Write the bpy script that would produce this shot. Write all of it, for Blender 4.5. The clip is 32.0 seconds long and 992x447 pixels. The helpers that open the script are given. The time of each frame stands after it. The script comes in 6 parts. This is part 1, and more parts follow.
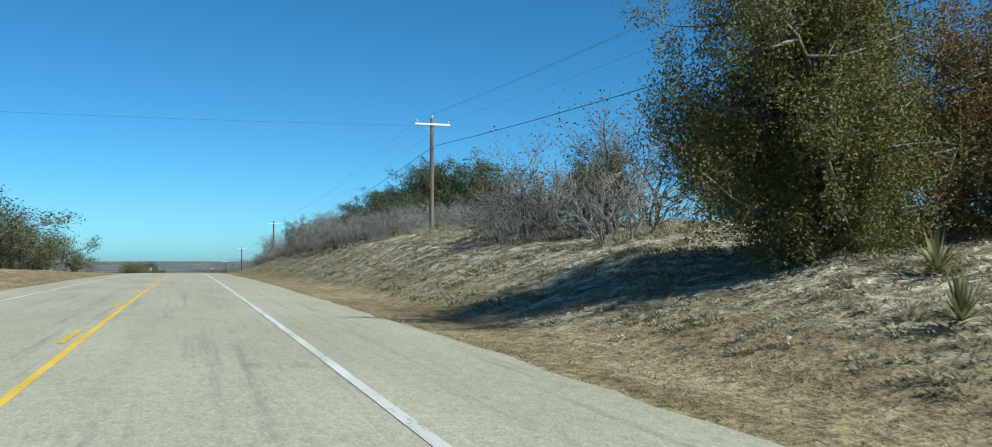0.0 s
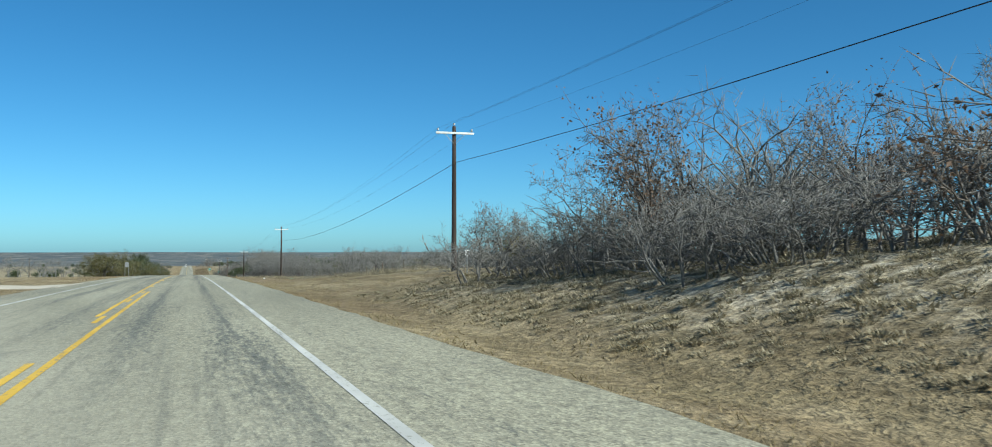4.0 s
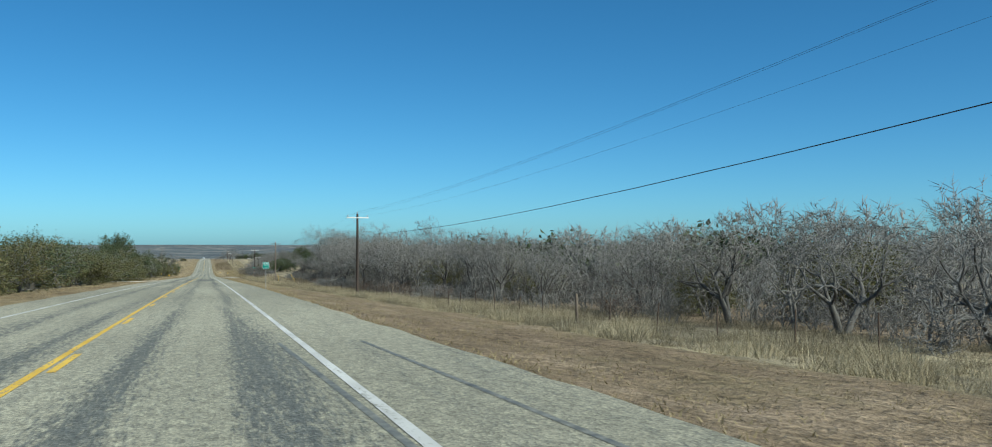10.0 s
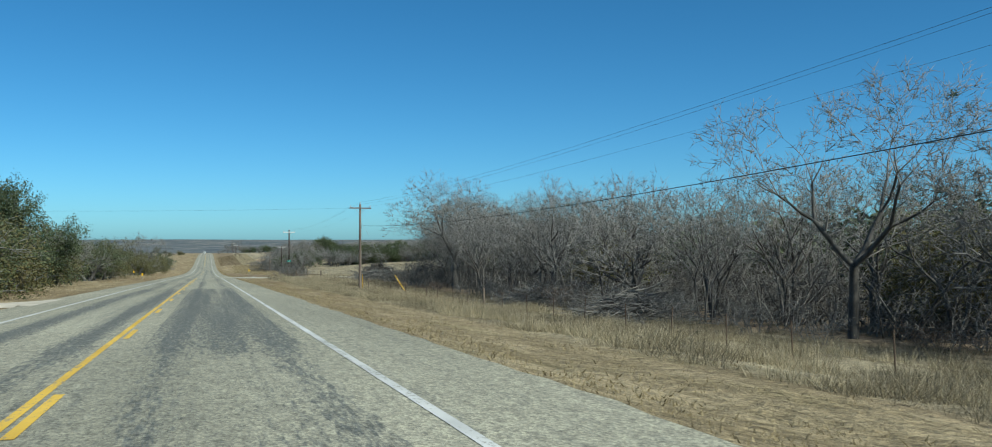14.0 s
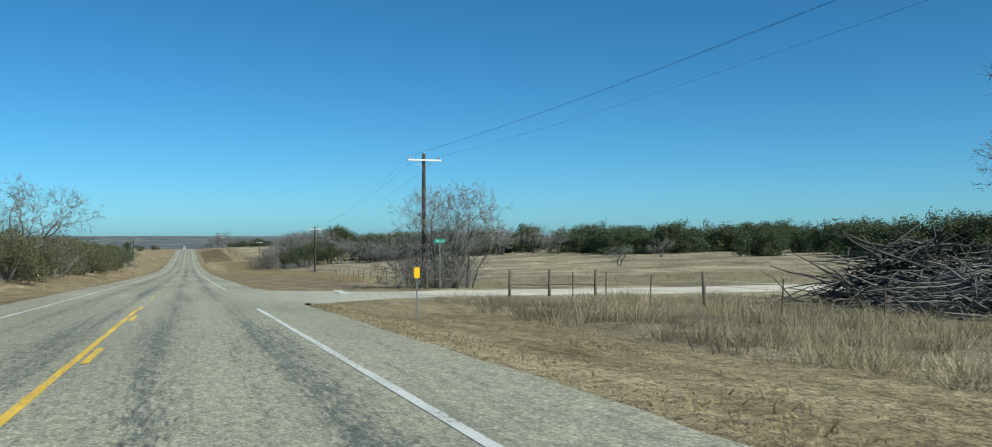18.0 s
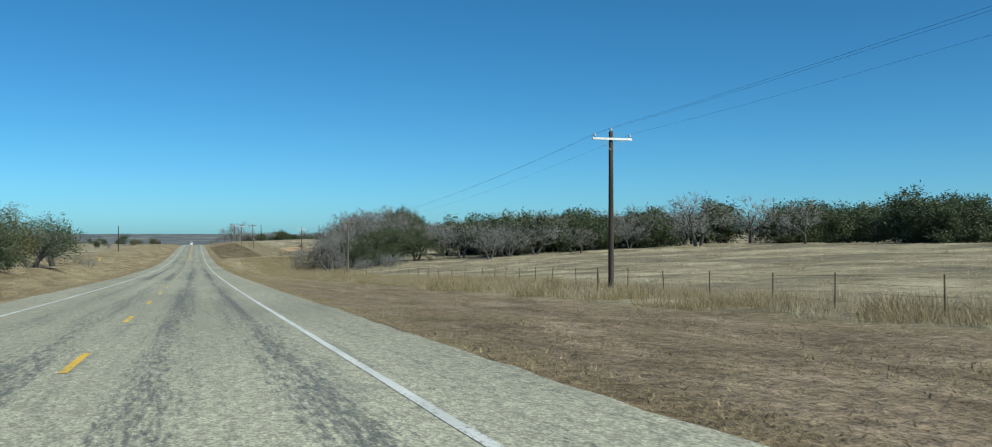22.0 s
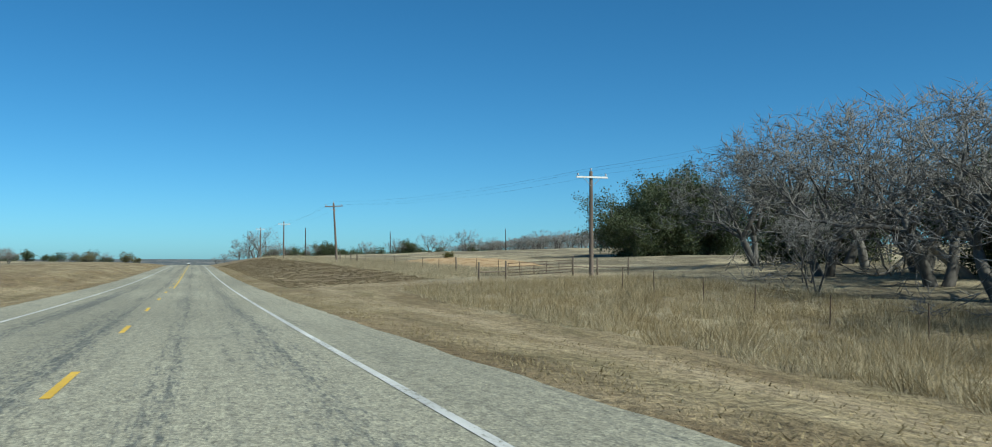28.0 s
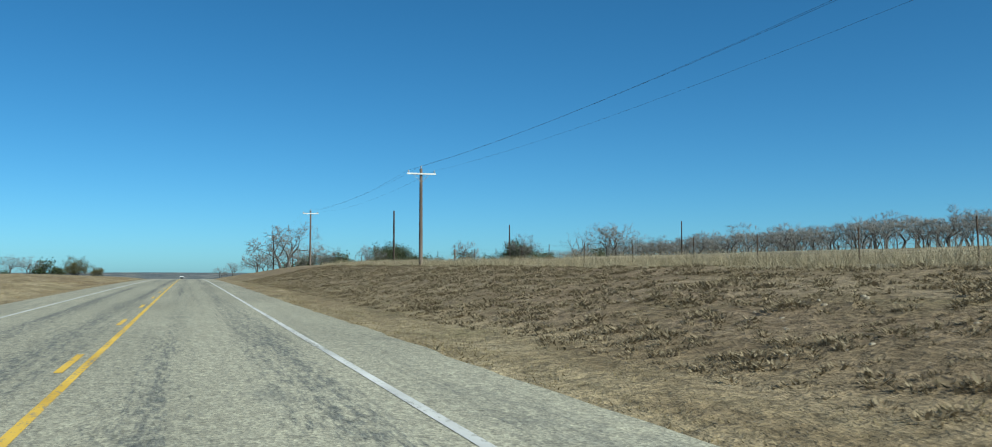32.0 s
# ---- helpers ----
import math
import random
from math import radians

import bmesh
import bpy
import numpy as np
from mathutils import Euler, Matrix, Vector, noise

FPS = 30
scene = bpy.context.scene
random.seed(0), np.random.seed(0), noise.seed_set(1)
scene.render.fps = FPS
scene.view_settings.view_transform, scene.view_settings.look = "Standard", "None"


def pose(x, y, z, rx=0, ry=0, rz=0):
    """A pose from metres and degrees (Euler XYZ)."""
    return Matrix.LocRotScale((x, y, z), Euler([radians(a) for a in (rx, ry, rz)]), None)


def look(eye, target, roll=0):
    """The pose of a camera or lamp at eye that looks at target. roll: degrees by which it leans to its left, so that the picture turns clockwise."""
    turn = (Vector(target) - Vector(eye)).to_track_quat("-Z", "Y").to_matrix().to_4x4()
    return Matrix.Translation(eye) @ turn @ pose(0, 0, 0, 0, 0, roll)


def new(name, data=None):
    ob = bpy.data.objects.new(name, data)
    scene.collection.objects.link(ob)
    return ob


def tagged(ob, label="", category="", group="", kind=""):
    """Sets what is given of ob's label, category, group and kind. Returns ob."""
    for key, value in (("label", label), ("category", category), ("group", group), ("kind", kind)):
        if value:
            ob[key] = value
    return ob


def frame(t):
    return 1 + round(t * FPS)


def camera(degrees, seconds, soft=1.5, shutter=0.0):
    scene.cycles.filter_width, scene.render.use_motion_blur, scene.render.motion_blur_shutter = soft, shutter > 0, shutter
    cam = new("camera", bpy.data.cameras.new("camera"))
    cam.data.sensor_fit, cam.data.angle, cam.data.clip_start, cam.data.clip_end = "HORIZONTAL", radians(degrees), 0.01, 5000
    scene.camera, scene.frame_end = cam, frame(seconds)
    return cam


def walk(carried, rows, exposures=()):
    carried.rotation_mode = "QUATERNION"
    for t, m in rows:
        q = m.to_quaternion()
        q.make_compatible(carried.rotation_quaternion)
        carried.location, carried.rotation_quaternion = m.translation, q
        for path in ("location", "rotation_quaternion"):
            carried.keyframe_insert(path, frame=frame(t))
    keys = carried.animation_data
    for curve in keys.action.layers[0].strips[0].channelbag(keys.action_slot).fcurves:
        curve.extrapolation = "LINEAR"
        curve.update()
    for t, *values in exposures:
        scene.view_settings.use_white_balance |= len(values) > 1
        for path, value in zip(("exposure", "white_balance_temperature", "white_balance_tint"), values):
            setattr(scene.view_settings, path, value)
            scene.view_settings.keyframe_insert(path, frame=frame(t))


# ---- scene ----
cam = camera(56.0, 32.0, soft=1.0, shutter=0.03)

EYE = 1.42          # camera over the road surface
SPEED = 31.0        # metres a second

# grade of the road by distance
GRADE_Y = (-400, -60, 0, 124, 280, 400, 550, 650, 713, 760, 822, 868, 930, 992, 1060, 1150, 1250, 1400, 1800, 2300, 2600)
GRADE = (1.2, .8, .4, -1.0, -2.3, -3.0, -3.2, -3.2, -2.95, -2.5, -1.9, -1.1, -.2, .6, .6, .1, -.6, -1.3, -1.0, .2, .2)
_ys = np.arange(-400, 2600, 2.0)
_zs = np.concatenate(([0], np.cumsum(np.interp(_ys + 1, GRADE_Y, GRADE) / 100 * 2)))[:-1]
_zs -= np.interp(0, _ys, _zs)


def road_z(y):
    return np.interp(y, _ys, _zs)


# seconds, place across the road, yaw to the right of the road, pitch, roll
PATH = (
    (0.0, 1.78, 18.3, 2.20, 0.0), (1.0, 1.79, 18.3, 2.10, 0.0), (2.0, 1.82, 18.5, 1.96, 0.0), (3.0, 1.85, 18.2, 1.78, 0.0),
    (4.0, 1.9, 18.2, 1.64, 0.0), (5.2, 1.95, 18.1, 1.64, 0.0), (6.5, 1.95, 17.8, 1.66, 0.0), (7.5, 1.95, 17.5, 1.55, 0.0),
    (8.5, 1.95, 17.4, 1.36, 0.0), (9.5, 1.94, 17.3, 1.24, 0.0), (10.5, 1.83, 17.1, 1.2, 0.0), (11.5, 1.7, 16.9, 1.0, 0.0),
    (12.5, 1.6, 16.8, 0.93, 0.0), (13.5, 1.5, 17.1, 0.93, 0.0), (14.5, 1.43, 17.2, 0.97, 0.0), (15.5, 1.37, 17.6, 0.97, 0.0),
    (16.5, 1.33, 18.0, 0.97, 0.0), (17.5, 1.32, 18.2, 0.93, 0.0), (18.5, 1.34, 18.3, 0.70, 0.0), (19.5, 1.37, 18.3, 0.70, 0.0),
    (20.5, 1.4, 18.2, 0.70, 0.0), (21.5, 1.41, 17.9, 0.70, 0.0), (22.5, 1.39, 17.8, 0.78, 0.0), (23.5, 1.34, 17.6, 0.92, 0.0),
    (24.5, 1.29, 17.7, 1.13, 0.0), (25.5, 1.25, 18.0, 1.36, 0.0), (26.5, 1.23, 18.2, 1.75, 0.0), (27.5, 1.21, 18.0, 2.17, 0.0),
    (28.5, 1.18, 17.9, 2.52, 0.0), (29.5, 1.18, 17.9, 2.80, 0.0), (30.5, 1.19, 17.9, 3.04, 0.0), (31.5, 1.25, 18.1, 3.18, 0.0),
    (32.0, 1.3, 18.2, 3.18, 0.0))
walk(cam, [(t, pose(x, SPEED * t, road_z(SPEED * t) + EYE, 90 + pitch, roll, -yaw)) for t, x, yaw, pitch, roll in PATH],
     [(0, .72, 6050, 5), (3.5, .66, 6050, 5), (7, .55, 6050, 5), (20, .52, 6050, 5), (32, .5, 6050, 5)])

# ---- world, sun ----
SUN_TURN, SUN_UP = 147.0, 42.0
world = bpy.data.worlds.new("world")
scene.world = world
world.use_nodes = True
wn = world.node_tree
sky = wn.nodes.new("ShaderNodeTexSky")
sky.sky_type, sky.sun_disc = 'NISHITA', False
sky.sun_elevation, sky.sun_rotation = radians(SUN_UP), radians(SUN_TURN)
sky.altitude, sky.air_density, sky.dust_density, sky.ozone_density = 300, 0.6, 0.75, 2.0
hue = wn.nodes.new("ShaderNodeHueSaturation")
hue.inputs["Saturation"].default_value = 1.12
tint = wn.nodes.new("ShaderNodeMix")
tint.data_type, tint.blend_type = 'RGBA', 'MULTIPLY'
tint.inputs["Factor"].default_value = 1.0
tint.inputs["B"].default_value = (0.61, 0.93, 0.985, 1)
wn.links.new(sky.outputs[0], tint.inputs["A"])
wn.links.new(tint.outputs["Result"], hue.inputs["Color"])
wn.links.new(hue.outputs[0], wn.nodes["Background"].inputs[0])
wn.nodes["Background"].inputs[1].default_value = 0.082
sun = new("sun", bpy.data.lights.new("sun", "SUN"))
sun.data.energy, sun.data.angle, sun.data.color = 4.05, radians(0.5), (1.0, 0.97, 0.85)
_a = radians(SUN_TURN)
sun.matrix_world = look((0, 0, 60), (-math.sin(_a) * math.cos(radians(SUN_UP)), -math.cos(_a) * math.cos(radians(SUN_UP)), 60 - math.sin(radians(SUN_UP))))

# ---- materials ----


def material(name, rough=0.9, spec=0.3):
    m = bpy.data.materials.new(name)
    m.use_nodes = True
    b = m.node_tree.nodes["Principled BSDF"]
    b.inputs["Roughness"].default_value = rough
    b.inputs["Specular IOR Level"].default_value = spec
    return m, m.node_tree, b


def add(nt, kind, **kw):
    n = nt.nodes.new(kind)
    for k, v in kw.items():
        n.inputs[k.replace("_", " ")].default_value = v
    return n


def noise_of(nt, scale, stretch=(1, 1, 1), detail=4.0, rough=0.55, local=False):
    c = nt.nodes.new("ShaderNodeTexCoord" if local else "ShaderNodeNewGeometry")
    mp = nt.nodes.new("ShaderNodeMapping")
    mp.inputs["Scale"].default_value = stretch
    nt.links.new(c.outputs["Object" if local else "Position"], mp.inputs["Vector"])
    n = nt.nodes.new("ShaderNodeTexNoise")
    n.inputs["Scale"].default_value, n.inputs["Detail"].default_value, n.inputs["Roughness"].default_value = scale, detail, rough
    nt.links.new(mp.outputs[0], n.inputs["Vector"])
    return n.outputs["Fac"]


def ramp(nt, fac, stops):
    r = nt.nodes.new("ShaderNodeValToRGB")
    el = r.color_ramp.elements
    while len(el) < len(stops):
        el.new(0.5)
    for e, (p, c) in zip(el, stops):
        e.position = p
        e.color = (*c, 1) if len(c) == 3 else c
    nt.links.new(fac, r.inputs[0])
    return r.outputs[0]


def mix(nt, fac, a, b, mode='MIX'):
    n = nt.nodes.new("ShaderNodeMix")
    n.data_type, n.blend_type = 'RGBA', mode
    for sock, v in ((n.inputs["Factor"], fac), (n.inputs["A"], a), (n.inputs["B"], b)):
        if isinstance(v, bpy.types.NodeSocket):
            nt.links.new(v, sock)
        else:
            sock.default_value = v if isinstance(v, (int, float)) else (*v, 1)
    return n.outputs["Result"]


def maths(nt, op, a, b=0.0, clamp=False):
    n = nt.nodes.new("ShaderNodeMath")
    n.operation, n.use_clamp = op, clamp
    for sock, v in ((n.inputs[0], a), (n.inputs[1], b)):
        if isinstance(v, bpy.types.NodeSocket):
            nt.links.new(v, sock)
        else:
            sock.default_value = v
    return n.outputs[0]


def bump(nt, b, fac, strength, dist):
    n = nt.nodes.new("ShaderNodeBump")
    n.inputs["Strength"].default_value, n.inputs["Distance"].default_value = strength, dist
    nt.links.new(fac, n.inputs["Height"])
    nt.links.new(n.outputs[0], b.inputs["Normal"])


def simple(name, c1, c2, scale, rough=0.85, spec=0.3, stretch=(1, 1, 1), metal=0.0, relief=0.0, local=True, vary=0.0):
    """A surface of two tones in noise, with a fine second grain and, by vary, a tone of its own for each object."""
    m, nt, b = material(name, rough, spec)
    f = noise_of(nt, scale, stretch, 5, 0.6, local)
    col = ramp(nt, f, ((0.32, c1), (0.68, c2)))
    g = noise_of(nt, scale * 9, stretch, 3, 0.6, local)
    col = mix(nt, 0.35, col, ramp(nt, g, ((0.3, (0.45, 0.45, 0.45)), (0.7, (1, 1, 1)))), 'MULTIPLY')
    if vary:
        o = nt.nodes.new("ShaderNodeObjectInfo")
        col = mix(nt, vary, col, ramp(nt, o.outputs["Random"], ((0, (0.58, 0.57, 0.55)), (0.5, (1, 1, 1)), (1, (0.84, 0.79, 0.73)))), 'MULTIPLY')
    nt.links.new(col, b.inputs["Base Color"])
    b.inputs["Metallic"].default_value = metal
    if relief:
        bump(nt, b, g, 0.6, relief)
    return m


def leafy(name, tones, rough=0.6, spec=0.25, back=0.25):
    """Leaves or blades: each island has its own tone, each object a slight shift."""
    m, nt, b = material(name, rough, spec)
    g = nt.nodes.new("ShaderNodeNewGeometry")
    n = len(tones) - 1
    col = ramp(nt, g.outputs["Random Per Island"], [(i / n, c) for i, c in enumerate(tones)])
    o = nt.nodes.new("ShaderNodeObjectInfo")
    col = mix(nt, 0.5, col, ramp(nt, o.outputs["Random"], ((0, (0.75, 0.78, 0.7)), (1, (1.1, 1.0, 0.9)))), 'MULTIPLY')
    nt.links.new(col, b.inputs["Base Color"])
    t = nt.nodes.new("ShaderNodeBsdfTranslucent")
    nt.links.new(col, t.inputs["Color"])
    s = nt.nodes.new("ShaderNodeMixShader")
    s.inputs[0].default_value = back
    nt.links.new(b.outputs[0], s.inputs[1])
    nt.links.new(t.outputs[0], s.inputs[2])
    nt.links.new(s.outputs[0], nt.nodes["Material Output"].inputs[0])
    return m


def road_material():
    m, nt, b = material("worn_asphalt", 0.85, 0.3)
    geo = nt.nodes.new("ShaderNodeNewGeometry")
    sep = nt.nodes.new("ShaderNodeSeparateXYZ")
    nt.links.new(geo.outputs["Position"], sep.inputs[0])
    x, y = sep.outputs[0], sep.outputs[1]

    def window(y0, y1, soft):
        return maths(nt, 'MINIMUM', maths(nt, 'DIVIDE', maths(nt, 'SUBTRACT', y, y0), soft, True), maths(nt, 'DIVIDE', maths(nt, 'SUBTRACT', y1, y), soft, True))

    def swing(fac, k):
        return maths(nt, 'MULTIPLY', maths(nt, 'SUBTRACT', fac, 0.5), k)

    base = ramp(nt, noise_of(nt, 0.22, (1, 0.18, 1), 5), ((0.3, (0.232, 0.222, 0.166)), (0.7, (0.345, 0.328, 0.245))))
    # the first stretch is a newer, paler surface
    pale = maths(nt, 'SUBTRACT', 1.0, maths(nt, 'DIVIDE', maths(nt, 'SUBTRACT', maths(nt, 'ADD', y, maths(nt, 'MULTIPLY', x, 4.0)), 136), 14.0, True))
    base = mix(nt, pale, base, ramp(nt, noise_of(nt, 0.3, (1, 0.3, 1), 5), ((0.3, (0.29, 0.275, 0.207)), (0.7, (0.372, 0.352, 0.27)))))
    broad = noise_of(nt, 1.0, (1.6, 0.02, 1), 3)
    fine = noise_of(nt, 1.0, (6, 0.14, 1), 4, 0.65)
    ravel = noise_of(nt, 1.0, (17, 2.4, 1), 3, 0.7)
    # tyres polish two bands a lane, and old tar bleeds through them
    lane = maths(nt, 'ABSOLUTE', maths(nt, 'SUBTRACT', maths(nt, 'ABSOLUTE', x), 1.8))
    path = maths(nt, 'SUBTRACT', 1.0, maths(nt, 'MULTIPLY', maths(nt, 'ABSOLUTE', maths(nt, 'SUBTRACT', lane, 0.88)), 1.35), True)
    bled = maths(nt, 'MAXIMUM', maths(nt, 'MAXIMUM', window(236, 345, 30.0), window(449, 506, 3.0)), window(761, 800, 6.0))
    right = maths(nt, 'MULTIPLY', maths(nt, 'GREATER_THAN', x, 0.35), maths(nt, 'LESS_THAN', x, 3.1))
    full = maths(nt, 'MULTIPLY', maths(nt, 'MULTIPLY', window(449, 506, 1.5), right), 0.7)
    tar = maths(nt, 'ADD', maths(nt, 'MULTIPLY', maths(nt, 'MAXIMUM', path, full), maths(nt, 'ADD', 0.44, maths(nt, 'MULTIPLY', bled, 0.3))), swing(broad, 1.2))
    tar = maths(nt, 'ADD', maths(nt, 'ADD', tar, swing(fine, 0.7)), swing(ravel, 1.9))
    tar = ramp(nt, tar, ((0.22, (0, 0, 0)), (0.64, (1, 1, 1))))
    tar = maths(nt, 'MULTIPLY', tar, maths(nt, 'SUBTRACT', 0.80, maths(nt, 'MULTIPLY', pale, 0.70)))
    col = mix(nt, tar, base, (0.078, 0.086, 0.084))
    # thin long streaks all over, and patches
    thin = ramp(nt, maths(nt, 'ADD', noise_of(nt, 5.0, (1, 0.02, 1), 3), swing(ravel, 0.3)), ((0.56, (0, 0, 0)), (0.70, (1, 1, 1))))
    col = mix(nt, maths(nt, 'MULTIPLY', thin, 0.32), col, (0.11, 0.112, 0.10))
    blot = ramp(nt, noise_of(nt, 0.5, (1, 0.5, 1), 4, 0.65), ((0.62, (0, 0, 0)), (0.70, (1, 1, 1))))
    col = mix(nt, maths(nt, 'MULTIPLY', blot, 0.4), col, (0.12, 0.125, 0.112))
    # dust carried out of the county road
    dust = maths(nt, 'MULTIPLY', window(590, 624, 7.0), maths(nt, 'DIVIDE', maths(nt, 'SUBTRACT', x, 2.6), 7.5, True))
    dust = maths(nt, 'MULTIPLY', dust, ramp(nt, noise_of(nt, 0.45, (0.5, 1.2, 1), 6, 0.65), ((0.34, (0.35, 0.35, 0.35)), (0.58, (1.25, 1.25, 1.25)))), True)
    col = mix(nt, maths(nt, 'MULTIPLY', dust, 0.85), col, (0.40, 0.385, 0.32))
    # chips of stone
    v = nt.nodes.new("ShaderNodeTexVoronoi")
    v.inputs["Scale"].default_value = 34
    nt.links.new(geo.outputs["Position"], v.inputs["Vector"])
    bw = nt.nodes.new("ShaderNodeRGBToBW")
    nt.links.new(v.outputs["Color"], bw.inputs[0])
    grit = maths(nt, 'SUBTRACT', 0.74, maths(nt, 'MULTIPLY', pale, 0.44))
    col = mix(nt, grit, col, ramp(nt, bw.outputs[0], ((0.15, (0.5, 0.5, 0.5)), (0.5, (0.97, 0.97, 0.97)), (0.85, (1.5, 1.48, 1.42)))), 'MULTIPLY')
    coarse = ramp(nt, noise_of(nt, 9, (1, 0.45, 1), 4, 0.75), ((0.32, (0.54, 0.54, 0.54)), (0.5, (0.96, 0.96, 0.96)), (0.68, (1.32, 1.32, 1.28))))
    col = mix(nt, grit, col, coarse, 'MULTIPLY')
    nt.links.new(col, b.inputs["Base Color"])
    bump(nt, b, v.outputs["Distance"], 0.5, 0.012)
    return m


def ground_material():
    """Dry roadside: mown grass, pale caliche bank, red-brown stubble, straw field, by the masks in 'zone'."""
    m, nt, b = material("dry_ground", 0.95, 0.1)
    at = nt.nodes.new("ShaderNodeAttribute")
    at.attribute_name = "zone"
    sep = nt.nodes.new("ShaderNodeSeparateColor")
    nt.links.new(at.outputs["Color"], sep.inputs[0])
    mown = ramp(nt, noise_of(nt, 0.7, (1, 0.22, 1), 6, 0.65), ((0.25, (0.135, 0.104, 0.058)), (0.48, (0.275, 0.222, 0.132)), (0.70, (0.41, 0.337, 0.21))))
    mown = mix(nt, ramp(nt, noise_of(nt, 0.11, (1.4, 0.3, 1), 4, 0.6), ((0.45, (0, 0, 0)), (0.62, (0.5, 0.5, 0.5)))), mown, ramp(nt, noise_of(nt, 1.1, (1, 0.25, 1), 5, 0.65), ((0.3, (0.085, 0.055, 0.03)), (0.7, (0.225, 0.15, 0.085)))))
    chalk = ramp(nt, noise_of(nt, 1.5, (1, 1, 1), 7, 0.75), ((0.36, (0.10, 0.085, 0.053)), (0.48, (0.285, 0.242, 0.162)), (0.62, (0.60, 0.54, 0.42))))
    red = ramp(nt, noise_of(nt, 0.6, (1, 0.3, 1), 6, 0.65), ((0.28, (0.118, 0.087, 0.056)), (0.52, (0.235, 0.178, 0.12)), (0.74, (0.36, 0.282, 0.20))))
    straw = ramp(nt, noise_of(nt, 0.16, (1, 0.6, 1), 7, 0.68), ((0.33, (0.12, 0.103, 0.07)), (0.48, (0.28, 0.238, 0.157)), (0.64, (0.46, 0.40, 0.265))))
    band = ramp(nt, noise_of(nt, 0.045, (0.5, 1.3, 1), 5, 0.6), ((0.5, (0, 0, 0)), (0.6, (0.75, 0.75, 0.75))))
    straw = mix(nt, band, straw, ramp(nt, noise_of(nt, 0.5, (1, 0.6, 1), 5, 0.65), ((0.35, (0.10, 0.088, 0.062)), (0.65, (0.235, 0.205, 0.15)))))
    col = mix(nt, sep.outputs[0], mown, chalk)
    col = mix(nt, sep.outputs[1], col, red)
    col = mix(nt, sep.outputs[2], col, straw)
    green = ramp(nt, noise_of(nt, 0.35, (1, 0.5, 1), 5), ((0.55, (0, 0, 0)), (0.7, (1, 1, 1))))
    col = mix(nt, maths(nt, 'MULTIPLY', green, 0.3), col, (0.15, 0.14, 0.06))
    tr = nt.nodes.new("ShaderNodeAttribute")
    tr.attribute_name = "track"
    worn = maths(nt, 'MULTIPLY', tr.outputs["Fac"], ramp(nt, noise_of(nt, 1.3, (1, 0.3, 1), 4, 0.6), ((0.3, (0.35, 0.35, 0.35)), (0.6, (0.85, 0.85, 0.85)))))
    col = mix(nt, worn, col, ramp(nt, noise_of(nt, 2.0, (1, 0.5, 1), 4), ((0.3, (0.30, 0.235, 0.145)), (0.7, (0.46, 0.38, 0.25)))))
    # far ground: wooded and open tones with the blue of distance haze mixed in
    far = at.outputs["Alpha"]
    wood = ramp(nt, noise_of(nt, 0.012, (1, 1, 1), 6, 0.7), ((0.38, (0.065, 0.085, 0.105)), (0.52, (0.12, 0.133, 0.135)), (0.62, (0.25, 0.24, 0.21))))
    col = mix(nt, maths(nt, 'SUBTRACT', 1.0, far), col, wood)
    clod = noise_of(nt, 3.2, (1, 0.8, 1), 4, 0.7)
    col = mix(nt, 0.7, col, ramp(nt, clod, ((0.34, (0.42, 0.41, 0.39)), (0.5, (0.95, 0.95, 0.95)), (0.66, (1.35, 1.33, 1.28)))), 'MULTIPLY')
    fine = noise_of(nt, 11, (1, 0.7, 1), 5, 0.75)
    col = mix(nt, 0.75, col, ramp(nt, fine, ((0.32, (0.32, 0.31, 0.29)), (0.5, (0.95, 0.95, 0.95)), (0.68, (1.5, 1.46, 1.38)))), 'MULTIPLY')
    nt.links.new(col, b.inputs["Base Color"])
    h = maths(nt, 'ADD', maths(nt, 'MULTIPLY', clod, 2.0), maths(nt, 'MULTIPLY', fine, 0.6))
    bump(nt, b, h, 1.0, 0.10)
    return m


def worn_paint(name, c1, c2, wear):
    """Road paint rubbed through to the asphalt in flecks and long scrapes."""
    m, nt, b = material(name, 0.75, 0.25)
    col = ramp(nt, noise_of(nt, 1.2, (1, 0.4, 1), 4), ((0.3, c1), (0.7, c2)))
    flecks = maths(nt, 'ADD', maths(nt, 'MULTIPLY', noise_of(nt, 16, (1, 0.5, 1), 4, 0.7), 0.6), maths(nt, 'MULTIPLY', noise_of(nt, 2.2, (3, 0.25, 1), 3), 0.4))
    col = mix(nt, ramp(nt, flecks, ((wear - 0.06, (1, 1, 1)), (wear + 0.04, (0, 0, 0)))), col, (0.20, 0.195, 0.155))
    nt.links.new(col, b.inputs["Base Color"])
    return m


